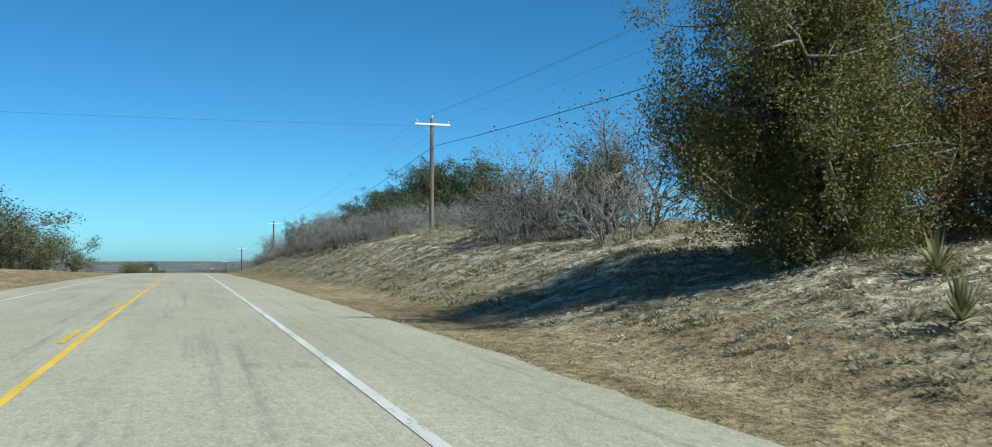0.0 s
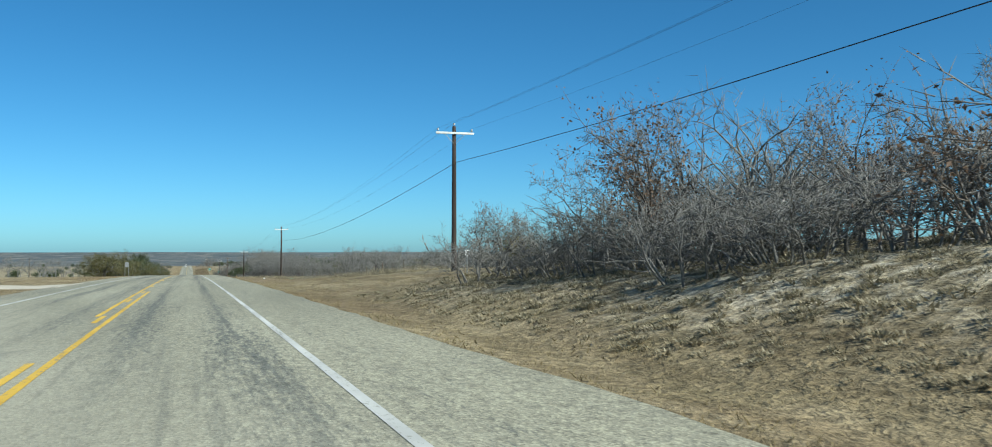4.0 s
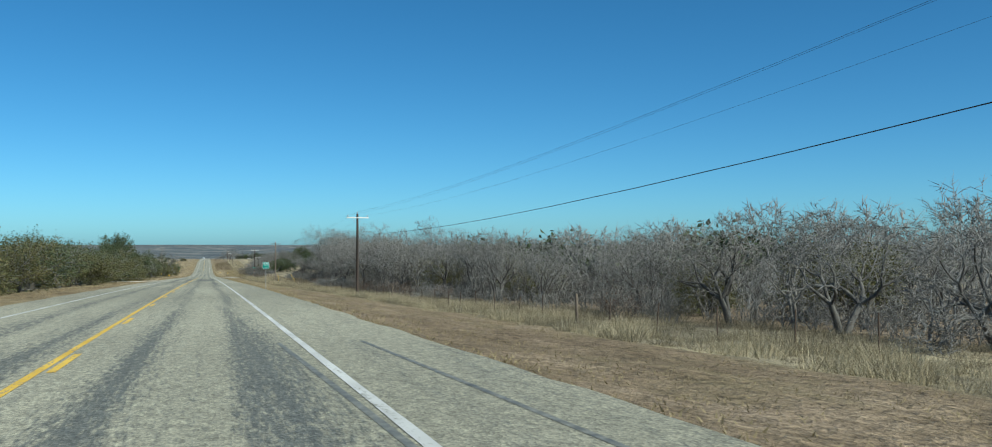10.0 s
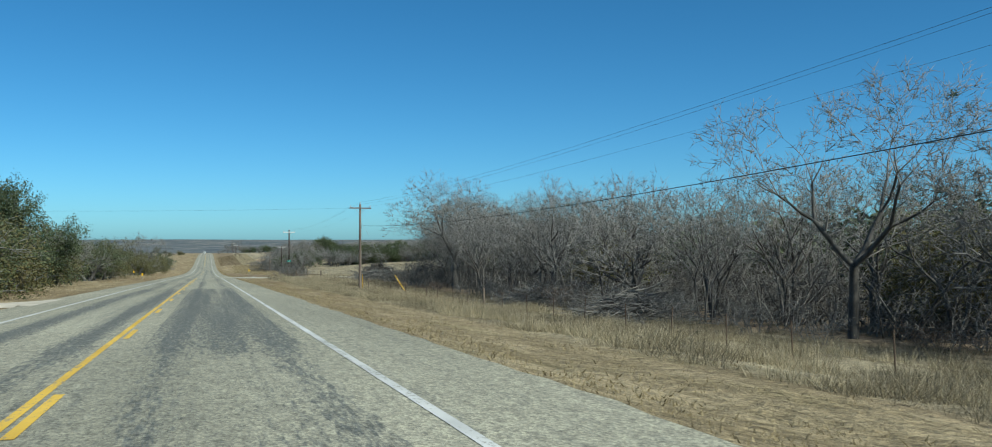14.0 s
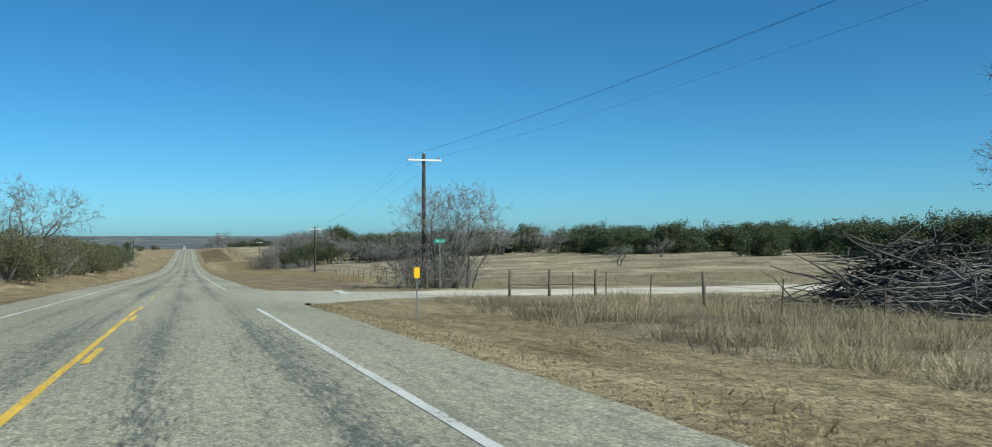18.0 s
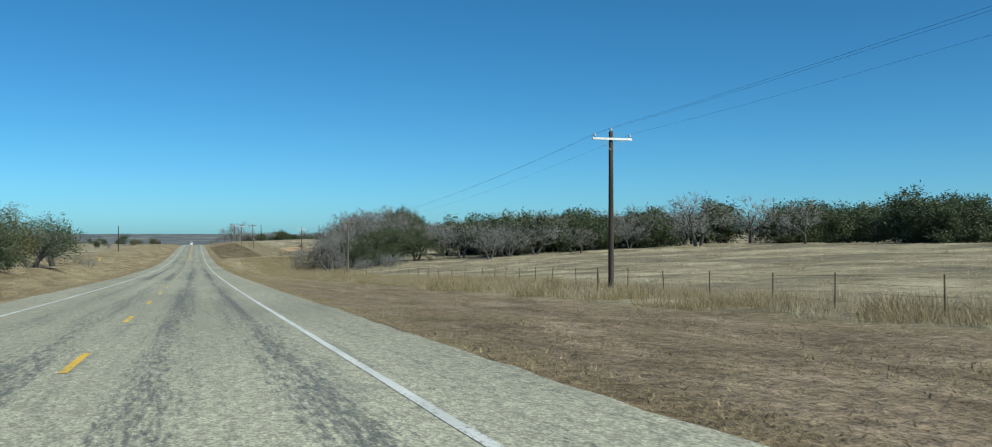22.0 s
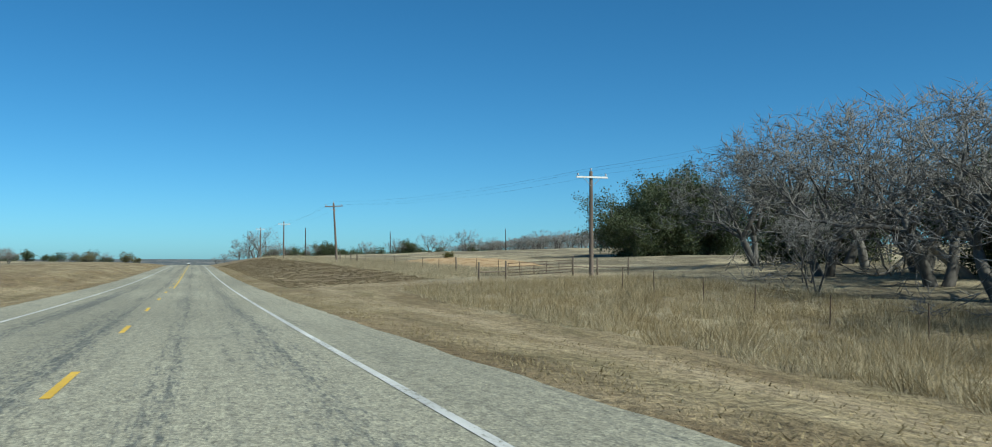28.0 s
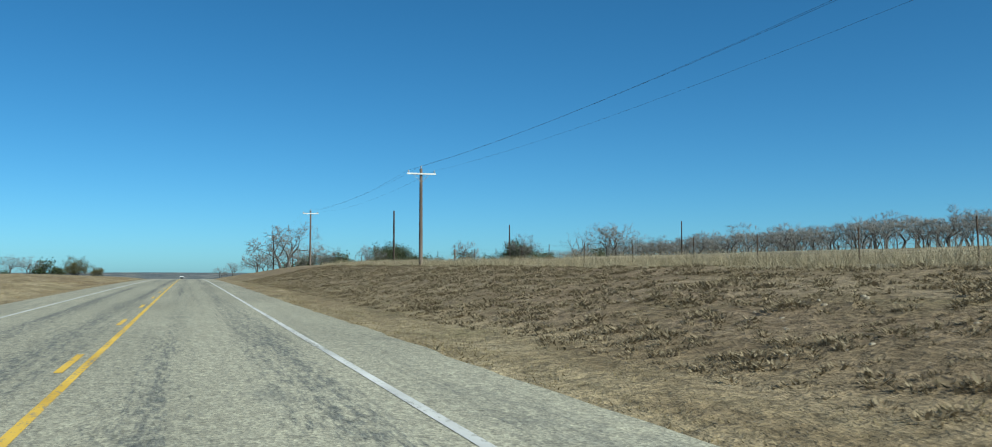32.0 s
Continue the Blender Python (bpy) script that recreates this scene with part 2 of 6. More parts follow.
M_ROAD = road_material()
M_GROUND = ground_material()
M_WHITE = worn_paint("worn_white_paint", (0.40, 0.40, 0.375), (0.60, 0.60, 0.56), 0.43)
M_YELLOW = worn_paint("worn_yellow_paint", (0.50, 0.31, 0.04), (0.70, 0.46, 0.07), 0.43)
M_CALICHE = simple("white_caliche_gravel", (0.42, 0.375, 0.295), (0.60, 0.55, 0.45), 0.6, 0.95, 0.1, local=False, relief=0.03)
M_TAR = simple("tar", (0.075, 0.078, 0.072), (0.25, 0.245, 0.20), 5.0, 0.6, 0.4, local=False)
M_BARK = simple("grey_bark", (0.058, 0.054, 0.047), (0.165, 0.157, 0.141), 3.0, stretch=(1, 1, 0.25), relief=0.02, vary=0.6)
M_TWIG = simple("grey_twigs", (0.115, 0.112, 0.103), (0.27, 0.264, 0.244), 2.0, vary=0.6)
M_PALE = simple("bleached_dead_wood", (0.13, 0.122, 0.105), (0.28, 0.265, 0.23), 3.0, stretch=(1, 1, 0.25), relief=0.015, vary=0.3)
M_REDTWIG = simple("brown_twigs", (0.10, 0.083, 0.068), (0.21, 0.178, 0.148), 2.0, vary=0.5)
M_OAKLEAF = leafy("live_oak_leaves", ((0.045, 0.065, 0.033), (0.09, 0.115, 0.057), (0.063, 0.087, 0.042), (0.132, 0.15, 0.08)))
M_CEDAR = leafy("cedar_foliage", ((0.065, 0.082, 0.028), (0.125, 0.13, 0.04), (0.09, 0.103, 0.033), (0.18, 0.155, 0.048), (0.23, 0.15, 0.055)))
M_RUSTCEDAR = leafy("rusty_cedar_foliage", ((0.11, 0.09, 0.032), (0.22, 0.13, 0.045), (0.15, 0.11, 0.038), (0.28, 0.16, 0.06)))
M_EVERGREEN = leafy("evergreen_leaves", ((0.037, 0.057, 0.027), (0.094, 0.112, 0.044), (0.062, 0.083, 0.035), (0.15, 0.156, 0.062)))
M_OLIVE = leafy("olive_leaves", ((0.077, 0.088, 0.033), (0.132, 0.132, 0.055), (0.11, 0.099, 0.044), (0.176, 0.154, 0.072)))
M_RUST = leafy("rust_leaves", ((0.11, 0.07, 0.045), (0.17, 0.11, 0.075), (0.21, 0.145, 0.10)))
M_STRAW = leafy("dry_grass", ((0.188, 0.144, 0.077), (0.325, 0.256, 0.144), (0.45, 0.362, 0.219), (0.25, 0.198, 0.112)), 0.8, 0.15, 0.3)
M_WEED = leafy("grey_brown_weeds", ((0.098, 0.086, 0.057), (0.184, 0.161, 0.113), (0.276, 0.241, 0.172), (0.138, 0.115, 0.076)), 0.85, 0.1, 0.25)
M_PALEGRASS = leafy("pale_tall_grass", ((0.204, 0.178, 0.11), (0.408, 0.358, 0.24), (0.576, 0.51, 0.36), (0.276, 0.238, 0.156), (0.144, 0.13, 0.072)), 0.8, 0.15, 0.3)
M_TUSSOCK = leafy("brown_tussocks", ((0.15, 0.135, 0.09), (0.28, 0.25, 0.175), (0.20, 0.182, 0.12), (0.44, 0.395, 0.29), (0.35, 0.31, 0.22)), 0.85, 0.1, 0.25)
M_CLOD = leafy("dark_brown_tussocks", ((0.12, 0.10, 0.064), (0.225, 0.185, 0.122), (0.165, 0.136, 0.088), (0.36, 0.305, 0.205), (0.28, 0.235, 0.155)), 0.85, 0.1, 0.2)
M_YUCCA = leafy("yucca_leaves", ((0.09, 0.12, 0.05), (0.2, 0.2, 0.1), (0.35, 0.29, 0.16)))
M_POLE = simple("dark_creosote_wood", (0.035, 0.026, 0.021), (0.085, 0.062, 0.048), 2.5, stretch=(1, 1, 0.1), relief=0.01)
M_POLEBROWN = simple("weathered_brown_wood", (0.105, 0.08, 0.062), (0.215, 0.17, 0.135), 2.5, stretch=(1, 1, 0.1), relief=0.01)
M_ARM = simple("pale_fibreglass", (0.62, 0.62, 0.58), (0.78, 0.78, 0.74), 2.0, 0.5, 0.4)
M_PORC = simple("grey_porcelain", (0.35, 0.37, 0.40), (0.55, 0.57, 0.60), 5.0, 0.25, 0.5)
M_WIRE = simple("dark_cable", (0.02, 0.022, 0.026), (0.045, 0.048, 0.052), 1.0, 0.5, 0.3, local=False)
M_STEEL = simple("galvanised_steel", (0.30, 0.30, 0.29), (0.48, 0.48, 0.46), 6.0, 0.45, 0.5, metal=0.7)
M_TPOST = simple("rusty_fence_steel", (0.06, 0.045, 0.035), (0.16, 0.11, 0.075), 8.0, 0.8, 0.3, metal=0.2)
M_WOOD = simple("weathered_fence_wood", (0.10, 0.08, 0.06), (0.24, 0.19, 0.145), 4.0, stretch=(1, 1, 0.15), relief=0.01)
M_GREEN = simple("green_sign_sheeting", (0.0, 0.20, 0.155), (0.01, 0.26, 0.20), 3.0, 0.4, 0.4)
M_SIGNWHITE = simple("white_sign_sheeting", (0.72, 0.74, 0.72), (0.84, 0.85, 0.83), 3.0, 0.4, 0.4)
M_AMBER = simple("amber_reflector", (0.80, 0.46, 0.0), (0.92, 0.56, 0.01), 4.0, 0.35, 0.5)
M_LITTER = simple("white_plastic", (0.68, 0.69, 0.70), (0.85, 0.86, 0.86), 5.0, 0.4, 0.4)
M_LITTERG = simple("green_plastic", (0.03, 0.25, 0.16), (0.06, 0.33, 0.22), 5.0, 0.4, 0.4)
M_GLASSD = simple("dark_glass", (0.02, 0.025, 0.03), (0.05, 0.055, 0.06), 2.0, 0.1, 0.6)
M_RUBBER = simple("black_rubber", (0.015, 0.015, 0.015), (0.035, 0.035, 0.035), 9.0, 0.8, 0.2)
M_SOIL = simple("orange_bare_soil", (0.30, 0.19, 0.095), (0.52, 0.38, 0.22), 0.9, 0.95, 0.1, local=False, relief=0.05)
M_LIMESTONE = simple("pale_limestone", (0.26, 0.22, 0.155), (0.44, 0.385, 0.285), 4.0, relief=0.02, vary=0.3)

# ---- the lie of the land ----
LAND_Y = (-200, 0, 60, 110, 140, 165, 190, 230, 300, 370, 430, 535, 595, 622, 680, 750, 800, 853, 890, 915, 940, 990, 1060, 1140, 1300, 1700)
LAND_X = (-250, -110, -50, -22, -13, -8, -5.6, 0, 5.6, 8, 13, 18, 26, 50, 110, 250)
RISE = (
    (0,) * 15 + (.5, .6, .8, .9, 1, 1, 1, 1, .8, .4, 0),
    (.6, .6, .6, .5, .4, .3, .2, 0, 0, 0, 0, 0, .2, .3, .5, .9, 1, 1.1, 1.2, 1.2, 1.2, 1.2, 1.2, 1, .4, 0),
    (1, 1, 1, .8, .5, .3, .2, 0, -.2, -.2, -.2, 0, .4, .6, .9, 1.2, 1.4, 1.4, 1.4, 1.4, 1.4, 1.3, 1.2, 1.1, .5, 0),
    (1.1, 1.1, 1.0, .8, .4, .2, .1, 0, -.2, -.3, -.3, -.1, .4, .7, 1.0, 1.3, 1.4, 1.3, 1.2, 1.2, 1.2, 1.1, 1, .9, .4, 0),
    (.8, .8, .7, .5, .2, .05, 0, -.1, -.2, -.3, -.3, -.1, .2, .4, .7, .9, 1.0, .9, .8, .8, .8, .7, .6, .5, .3, 0),
    (-.15,) * 26, (-.07,) * 26, (-.09,) * 26, (-.07,) * 26,
    (-.1, -.1, .0, -.1, -.2, -.2, -.2, -.25, -.35, -.5, -.55, -.35, -.1, -.07, -.12, -.15, -.25, -.3, -.2, -.1, -.05, .05, .05, .05, 0, 0),
    (.9, .9, 2.4, 2.3, 1.3, .6, .3, -.4, -.6, -.85, -.95, -.7, -.14, -.1, -.25, -.3, -.7, -1.2, -.7, -.1, .2, .9, 1.0, 1.2, .8, 0),
    (1.3, 1.4, 3.6, 3.2, 2.0, 1.2, .8, -.7, -1.0, -1.4, -1.7, -1.1, -.16, -.1, -.2, -.3, -.9, -1.7, -1.0, .1, .6, 1.4, 1.65, 2.2, 1, 0),
    (1.6, 1.7, 4.0, 3.6, 2.4, 1.4, .8, -.9, -1.2, -1.6, -1.9, -1.4, -.3, -.1, -.2, -.3, -.9, -1.7, -.8, .4, .9, 1.7, 1.9, 2.5, 1, 0),
    (2.2, 2.2, 4.3, 4, 2.5, 1, .3, -1.2, -1.6, -2, -2.3, -1.6, -.4, 0, .4, .7, .6, .3, .6, 1.0, 1.4, 2.4, 2.7, 3.2, 1, 0),
    (2.6, 2.6, 4.5, 4, 2, .5, -.5, -1.8, -2.2, -2.6, -2.8, -1.8, -.2, .5, 1.6, 2.6, 3.2, 3.6, 3.6, 3.6, 3.6, 3.9, 4.8, 5, 2, 0),
    (5, 5, 4, 2, 0, -1, -2, -3, -3.5, -4, -4, -2, 0, 1, 3, 5, 6, 6.5, 6.5, 6.5, 6.5, 6.5, 7, 7, 3, 0))


def soft_step(a, b, v):
    t = (v - a) / (b - a)
    t = 0.0 if t < 0 else 1.0 if t > 1 else t
    return t * t * (3 - 2 * t)


# side roads: side of the highway, from and to along it
DRIVES = ((1, 598, 616), (-1, 184, 196), (-1, 476, 484))


def rough(x, y):
    """Small unevenness off the road."""
    k = soft_step(6.2, 10, abs(x))
    if k <= 0:
        return 0.0
    drive = 1.0
    for side, y0, y1 in DRIVES:
        if side * x > 0 and y0 - 3 < y < y1 + 3:
            drive = 0.15
    bank = 1.0 + 1.2 * soft_step(9, 13, x) * (1 - soft_step(100, 170, y))
    n = noise.noise(Vector((x * 0.35, y * 0.35, 0))) * 0.13 + noise.noise(Vector((x * 1.3, y * 1.3, 5))) * 0.05
    if abs(x) > 20:
        n += noise.noise(Vector((x * 0.05, y * 0.05, 9))) * 0.5 * soft_step(20, 60, abs(x))
    return n * k * drive * bank


_ly = np.arange(-200, 1701, 4.0)
_rise = np.array([np.interp(_ly, LAND_Y, c) for c in RISE]).T.tolist()


def rise_at(x, y):
    g = min(max((y + 200) / 4.0, 0), len(_rise) - 1.001)
    j = int(g)
    g -= j
    x = min(max(x, LAND_X[0]), LAND_X[-1] - .001)
    i = 0
    while LAND_X[i + 1] <= x:
        i += 1
    h = (x - LAND_X[i]) / (LAND_X[i + 1] - LAND_X[i])
    a, b = _rise[j], _rise[j + 1]
    return (a[i] + (a[i + 1] - a[i]) * h) * (1 - g) + (b[i] + (b[i + 1] - b[i]) * h) * g


def ground_z(x, y):
    z = float(road_z(y)) + rise_at(x, y) + rough(x, y)
    w = max(soft_step(260, 900, abs(x)), soft_step(1650, 2300, y), soft_step(150, 500, -y))
    if w > 0:
        r = math.hypot(x, y - 500)
        f = -30 + 8 * (1 - soft_step(2000, 3500, r)) * noise.noise(Vector((x / 420, y / 420, 2))) + 22 * soft_step(2300, 4200, r) + 4 * noise.noise(Vector((x / 900, y / 900, 7)))
        z += (f - z) * w
    return z


def fence_x(y):
    return float(np.interp(y, (110, 150, 200, 600, 616, 645, 680, 720, 760, 850, 900, 935, 990, 1060, 1200), (21, 24, 19, 19, 17, 17.8, 19.5, 22.5, 25.5, 23, 22.5, 24.5, 22, 21.5, 22)))


def mesh_of(name, verts, faces, mats):
    me = bpy.data.meshes.new(name)
    me.from_pydata(verts, [], faces)
    for m in mats if isinstance(mats, (list, tuple)) else (mats,):
        me.materials.append(m)
    return me


def mesh_fast(name, v, tri, mat):
    """Mesh of triangles straight from arrays."""
    me = bpy.data.meshes.new(name)
    n = len(tri)
    me.vertices.add(len(v))
    me.vertices.foreach_set("co", np.asarray(v, np.float32).ravel())
    me.loops.add(n * 3)
    me.loops.foreach_set("vertex_index", np.asarray(tri, np.int32).ravel())
    me.polygons.add(n)
    me.polygons.foreach_set("loop_start", np.arange(0, n * 3, 3, dtype=np.int32))
    me.update(calc_edges=True)
    me.materials.append(mat)
    return me


def part(name, me, parent, label="", m=None):
    ob = new(name, me)
    ob.parent = parent
    if m is not None:
        ob.matrix_basis = m
    return tagged(ob, label)


def thing(name, label, category, group="", m=None, kind=""):
    ob = new(name)
    ob.empty_display_size = 0.3
    if m is not None:
        ob.matrix_basis = m
    return tagged(ob, label, category, group, kind)


# where the mown verge ends and the tall weeds begin
FRONT_Y = (150, 196, 262, 390, 446, 540, 600, 614, 660, 698, 757, 800, 845, 890, 912, 926, 940, 980, 1200)
FRONT_X = (15.5, 14.5, 14, 13, 11.7, 11, 10.8, 15.2, 16.5, 18.1, 13.4, 12.6, 12.6, 13.6, 12.6, 13.5, 18.6, 18.4, 18.4)


def front_x(y):
    return float(np.interp(y, FRONT_Y, FRONT_X))


# wheel tracks worn into the verge: points, half width
TRACKS = ((((8.7, 850), (9.4, 879), (10.5, 888), (10.3, 903), (9.0, 914), (9.2, 925), (10, 940), (9.6, 975)), .75), (((6, 944), (9, 940), (13, 934.5), (19, 931), (24, 931.5), (32, 936)), 1.5))


def worn_track(x, y):
    best = 0.0
    if 845 < y < 980 and 5 < x < 36:
        for line, half in TRACKS:
            for (x0, y0), (x1, y1) in zip(line, line[1:]):
                dx, dy = x1 - x0, y1 - y0
                t = min(max(((x - x0) * dx + (y - y0) * dy) / (dx * dx + dy * dy), 0), 1)
                best = max(best, 1 - soft_step(half * .4, half * 1.5, math.hypot(x - x0 - dx * t, y - y0 - dy * t)))
    return best


def ground():
    xs = list(np.arange(5.6, 22, 0.7)) + list(np.arange(22, 60, 2.0)) + list(np.arange(60, 130, 7)) + [140, 165, 200, 260, 340, 450, 600, 800, 1050, 1400, 1900, 2500, 3200, 3900, 4500]
    xs = sorted([-x for x in xs if not 22 < x < 60 or int(x) % 4 < 2] + [-2, 2] + xs)
    ys = [-4000, -3200, -2500, -1800, -1200, -800, -500, -300, -200, -150, -110, -80, -60, -45, -33, -24, -16] + list(np.arange(-10, 1200, 2.0)) + list(np.arange(1200, 1700, 12.0)) + [1720, 1780, 1850, 1950, 2100, 2300, 2600, 3000, 3500, 4000, 4600]
    v, f, zone, track = [], [], [], []
    nx = len(xs)
    for j, y in enumerate(ys):
        for x in xs:
            v.append((x, y, ground_z(x, y)))
            k = noise.noise(Vector((x * .15, y * .15, 3))) * 2.0
            chalk = (soft_step(8.5, 11.5, x + k) * (1 - soft_step(24, 30, x)) * (1 - soft_step(135, 175, y)))
            red = (soft_step(5.6, 7, x) * (1 - soft_step(16, 19, x + k)) * soft_step(606, 640, y) * (1 - soft_step(735, 800, y)))
            red = max(red, .5 * soft_step(7, 11, x + k) * (1 - soft_step(18, 20.5, x + .5 * k)) * soft_step(925, 960, y))
            edge = front_x(y)
            red = max(red, .75 * soft_step(5.6, 6.6, x) * (1 - soft_step(edge - .6, edge + .6, x)) * soft_step(190, 220, y) * (1 - soft_step(395, 440, y)))
            straw = (max(soft_step(edge - .6, edge + 1.2, x + .4 * k) * soft_step(150, 200, y), soft_step(20, 30, -x + k)))
            floor = soft_step(4, 8, x + k - fence_x(y)) * (1 - soft_step(90, 140, x)) * soft_step(190, 215, y) * (1 - soft_step(560, 600, y)) if 180 < y < 610 and x > 15 else 0.0
            red, straw = max(red, .9 * floor), straw * (1 - floor)
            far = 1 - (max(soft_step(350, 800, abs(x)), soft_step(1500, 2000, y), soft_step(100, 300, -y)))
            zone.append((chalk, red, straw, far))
            track.append(worn_track(x, y))
        if j:
            a = (j - 1) * nx
            f += [(a + i, a + i + 1, a + nx + i + 1, a + nx + i) for i in range(nx - 1)]
    me = mesh_of("ground", v, f, M_GROUND)
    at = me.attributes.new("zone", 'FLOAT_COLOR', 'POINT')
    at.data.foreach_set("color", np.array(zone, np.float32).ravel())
    at = me.attributes.new("track", 'FLOAT', 'POINT')
    at.data.foreach_set("value", np.array(track, np.float32))
    me.polygons.foreach_set("use_smooth", [True] * len(f))
    tagged(new("ground", me), "dry tan grassland, pale caliche banks, far wooded hills tinted haze blue", "ground", kind="structure")


ROAD_YS = np.arange(-200, 1760.1, 1.0)


# outer edge of the paved shoulder along the highway
EDGE_Y, EDGE_X = (-200, 260, 330, 400, 440, 600, 740, 880, 1760), (6.1, 6.1, 6.0, 5.82, 5.5, 5.5, 5.6, 5.4, 5.4)


def road_sheet():
    """The paved surface, with broken edges that drop to the verge."""
    v, f = [], []
    for i, y in enumerate(ROAD_YS):
        y = float(y)
        z = float(road_z(y))
        a, c = (.10 * noise.noise(Vector((y * .31, q, 0))) + .11 * noise.noise(Vector((y * .93, q + 3, 0))) for q in (1.7, 4.7))
        x0, x1 = -5.8 + a, float(np.interp(y, EDGE_Y, EDGE_X)) + c
        v += [(x0 - .1, y, z - .3), (x0, y, z), (x1, y, z), (x1 + .1, y, z - .3)]
        if i:
            k = 4 * i - 4
            f += [(k + j, k + j + 1, k + j + 5, k + j + 4) for j in range(3)]
    tagged(new("road", mesh_of("road", v, f, M_ROAD)), "worn grey chip-seal highway with dark tar wheel paths", "road", kind="structure")


def ribbon(name, x0, x1, y0, y1, lift, mat, label, ragged=0.0, category="road marking"):
    v, f = [], []
    for i, y in enumerate(y for y in ROAD_YS if y0 <= y <= y1):
        z = float(road_z(y)) + lift
        a = ragged * noise.noise(Vector((y * .31, 1.7, 0))) + ragged * .9 * noise.noise(Vector((y * .93, 8, 0)))
        c = ragged * noise.noise(Vector((y * .31, 4.7, 0))) + ragged * .9 * noise.noise(Vector((y * .93, 3, 0)))
        v += [(x0 + a, float(y), z), (x1 + c, float(y), z)]
        if i:
            f.append((2 * i - 2, 2 * i - 1, 2 * i + 1, 2 * i))
    return tagged(new(name, mesh_of(name, v, f, mat)), label, category, kind="structure")


def across(name, y0, y1, x0, x1, mat, label, flare=0.0, lift=0.05, bend=0.0):
    """A drive that leaves the highway at x0 and runs out to x1, flared at its mouth."""
    v, f = [], []
    n, k = 60, 12
    for i in range(n + 1):
        x = x0 + (x1 - x0) * (i / n) ** 1.5
        d = abs(x - x0)
        e = flare * max(0.0, 1 - d / max(flare, .01)) ** 2
        off = bend * (d / 100) ** 2
        for j in range(k + 1):
            y = (y0 - e) + (y1 - y0 + 2 * e) * j / k + off
            y += noise.noise(Vector((x * .3, j, 4))) * .3 * (j in (0, k))
            lift_j = (lift if i > 4 or lift < .04 else .036 + .004 * i) if 0 < j < k else -.03
            base = float(road_z(y)) + 0.004 if abs(x) < 5.9 else max(ground_z(x, y), ground_z(x, y + .6), ground_z(x, y - .6)) + lift_j
            v.append((x, y, base))
        if i:
            a = (i - 1) * (k + 1)
            f += [(a + j, a + j + 1, a + k + j + 2, a + k + j + 1) for j in range(k)]
    return tagged(new(name, mesh_of(name, v, f, mat)), label, "road", kind="structure")


ground()
road_sheet()
ribbon("edge_line", 3.535, 3.67, -200, 591, 0.006, M_WHITE, "solid white edge line painted on the highway", 0.008)
ribbon("edge_line", 3.535, 3.67, 620, 1760, 0.006, M_WHITE, "solid white edge line painted on the highway", 0.008)
ribbon("edge_line", -3.97, -3.84, -200, 1760, 0.006, M_WHITE, "solid white edge line painted on the highway", 0.008)
ribbon("centre_line", 0.03, 0.15, -200, 172, 0.006, M_YELLOW, "solid yellow no-passing line on the highway", 0.006)
ribbon("centre_line", -0.39, -0.27, 150, 592, 0.006, M_YELLOW, "solid yellow no-passing line on the highway", 0.006)
ribbon("centre_line", -0.18, -0.06, 936, 1760, 0.006, M_YELLOW, "solid yellow no-passing line on the highway", 0.006)

DASH = 11.865
dash_me = mesh_of("dash", [(-.06, -2.95, 0), (.06, -2.95, 0), (.06, 0, 0), (-.06, 0, 0)], [(0, 1, 2, 3)], M_YELLOW)
dashes = thing("broken_line", "broken yellow centre line of short painted dashes", "road marking", kind="structure")
for y0, y1, first, x, gap in ((-60, 165, 138.3, -.17, DASH), (165, 592, 421.9, -.14, DASH), (592, 870, 606.5, -.27, 11.5), (870, 1500, 882.5, -.38, 11.5)):
    y = first - math.floor((first - y0) / gap) * gap
    while y < y1:
        z0, z1 = float(road_z(y - 2.95)), float(road_z(y))
        part("dash", dash_me, dashes, m=pose(x, y, z1 + .008, math.degrees(math.atan2(z1 - z0, 2.95)), 0, 0))
        y += gap

across("side_road", 602.5, 612, 5.2, 16.5, M_ROAD, "dusty paved mouth of a county road joining the highway", 9.0, 0.03)
across("side_road", 603.2, 611.6, 13.0, 190, M_CALICHE, "white caliche county road running off between fields", 0.0, 0.06, 3.0)
across("side_road", 186, 195, -5.3, -70, M_CALICHE, "white caliche ranch drive leaving the highway", 3.0)
across("side_road", 477, 483, -5.3, -40, M_CALICHE, "pale caliche drive leaving the highway", 2.0)
stop_bar = mesh_of("stop_line", [(9.2, 608.2, 0), (9.7, 608.2, 0), (9.7, 611.6, 0), (9.2, 611.6, 0)], [(0, 1, 2, 3)], M_WHITE)
tagged(new("stop_line", stop_bar), "short white stop line on the county road", "road marking", kind="structure").location.z = ground_z(9.4, 610) + .09


def skid(points, width):
    v, f = [], []
    for i, (x, y) in enumerate(points):
        z = float(road_z(y)) + .004
        v += [(x - width / 2, y, z), (x + width / 2, y, z)]
        if i:
            f.append((2 * i - 2, 2 * i - 1, 2 * i + 1, 2 * i))
    tagged(new("skid_mark", mesh_of("skid_mark", v, f, M_TAR)), "dark curved tyre skid mark on the highway", "skid mark", kind="structure")


for off in (0, 1.55):
    skid([(2.5 + .6 * off + 1.0 * math.sin((y - 205) / 26) ** 2, float(y)) for y in range(224, 258, 2)], 0.10)
    skid([(3.2 + off + .5 * math.sin((y - 265) / 20), float(y)) for y in range(268, 330, 2)], 0.09)

# ---- plants ----


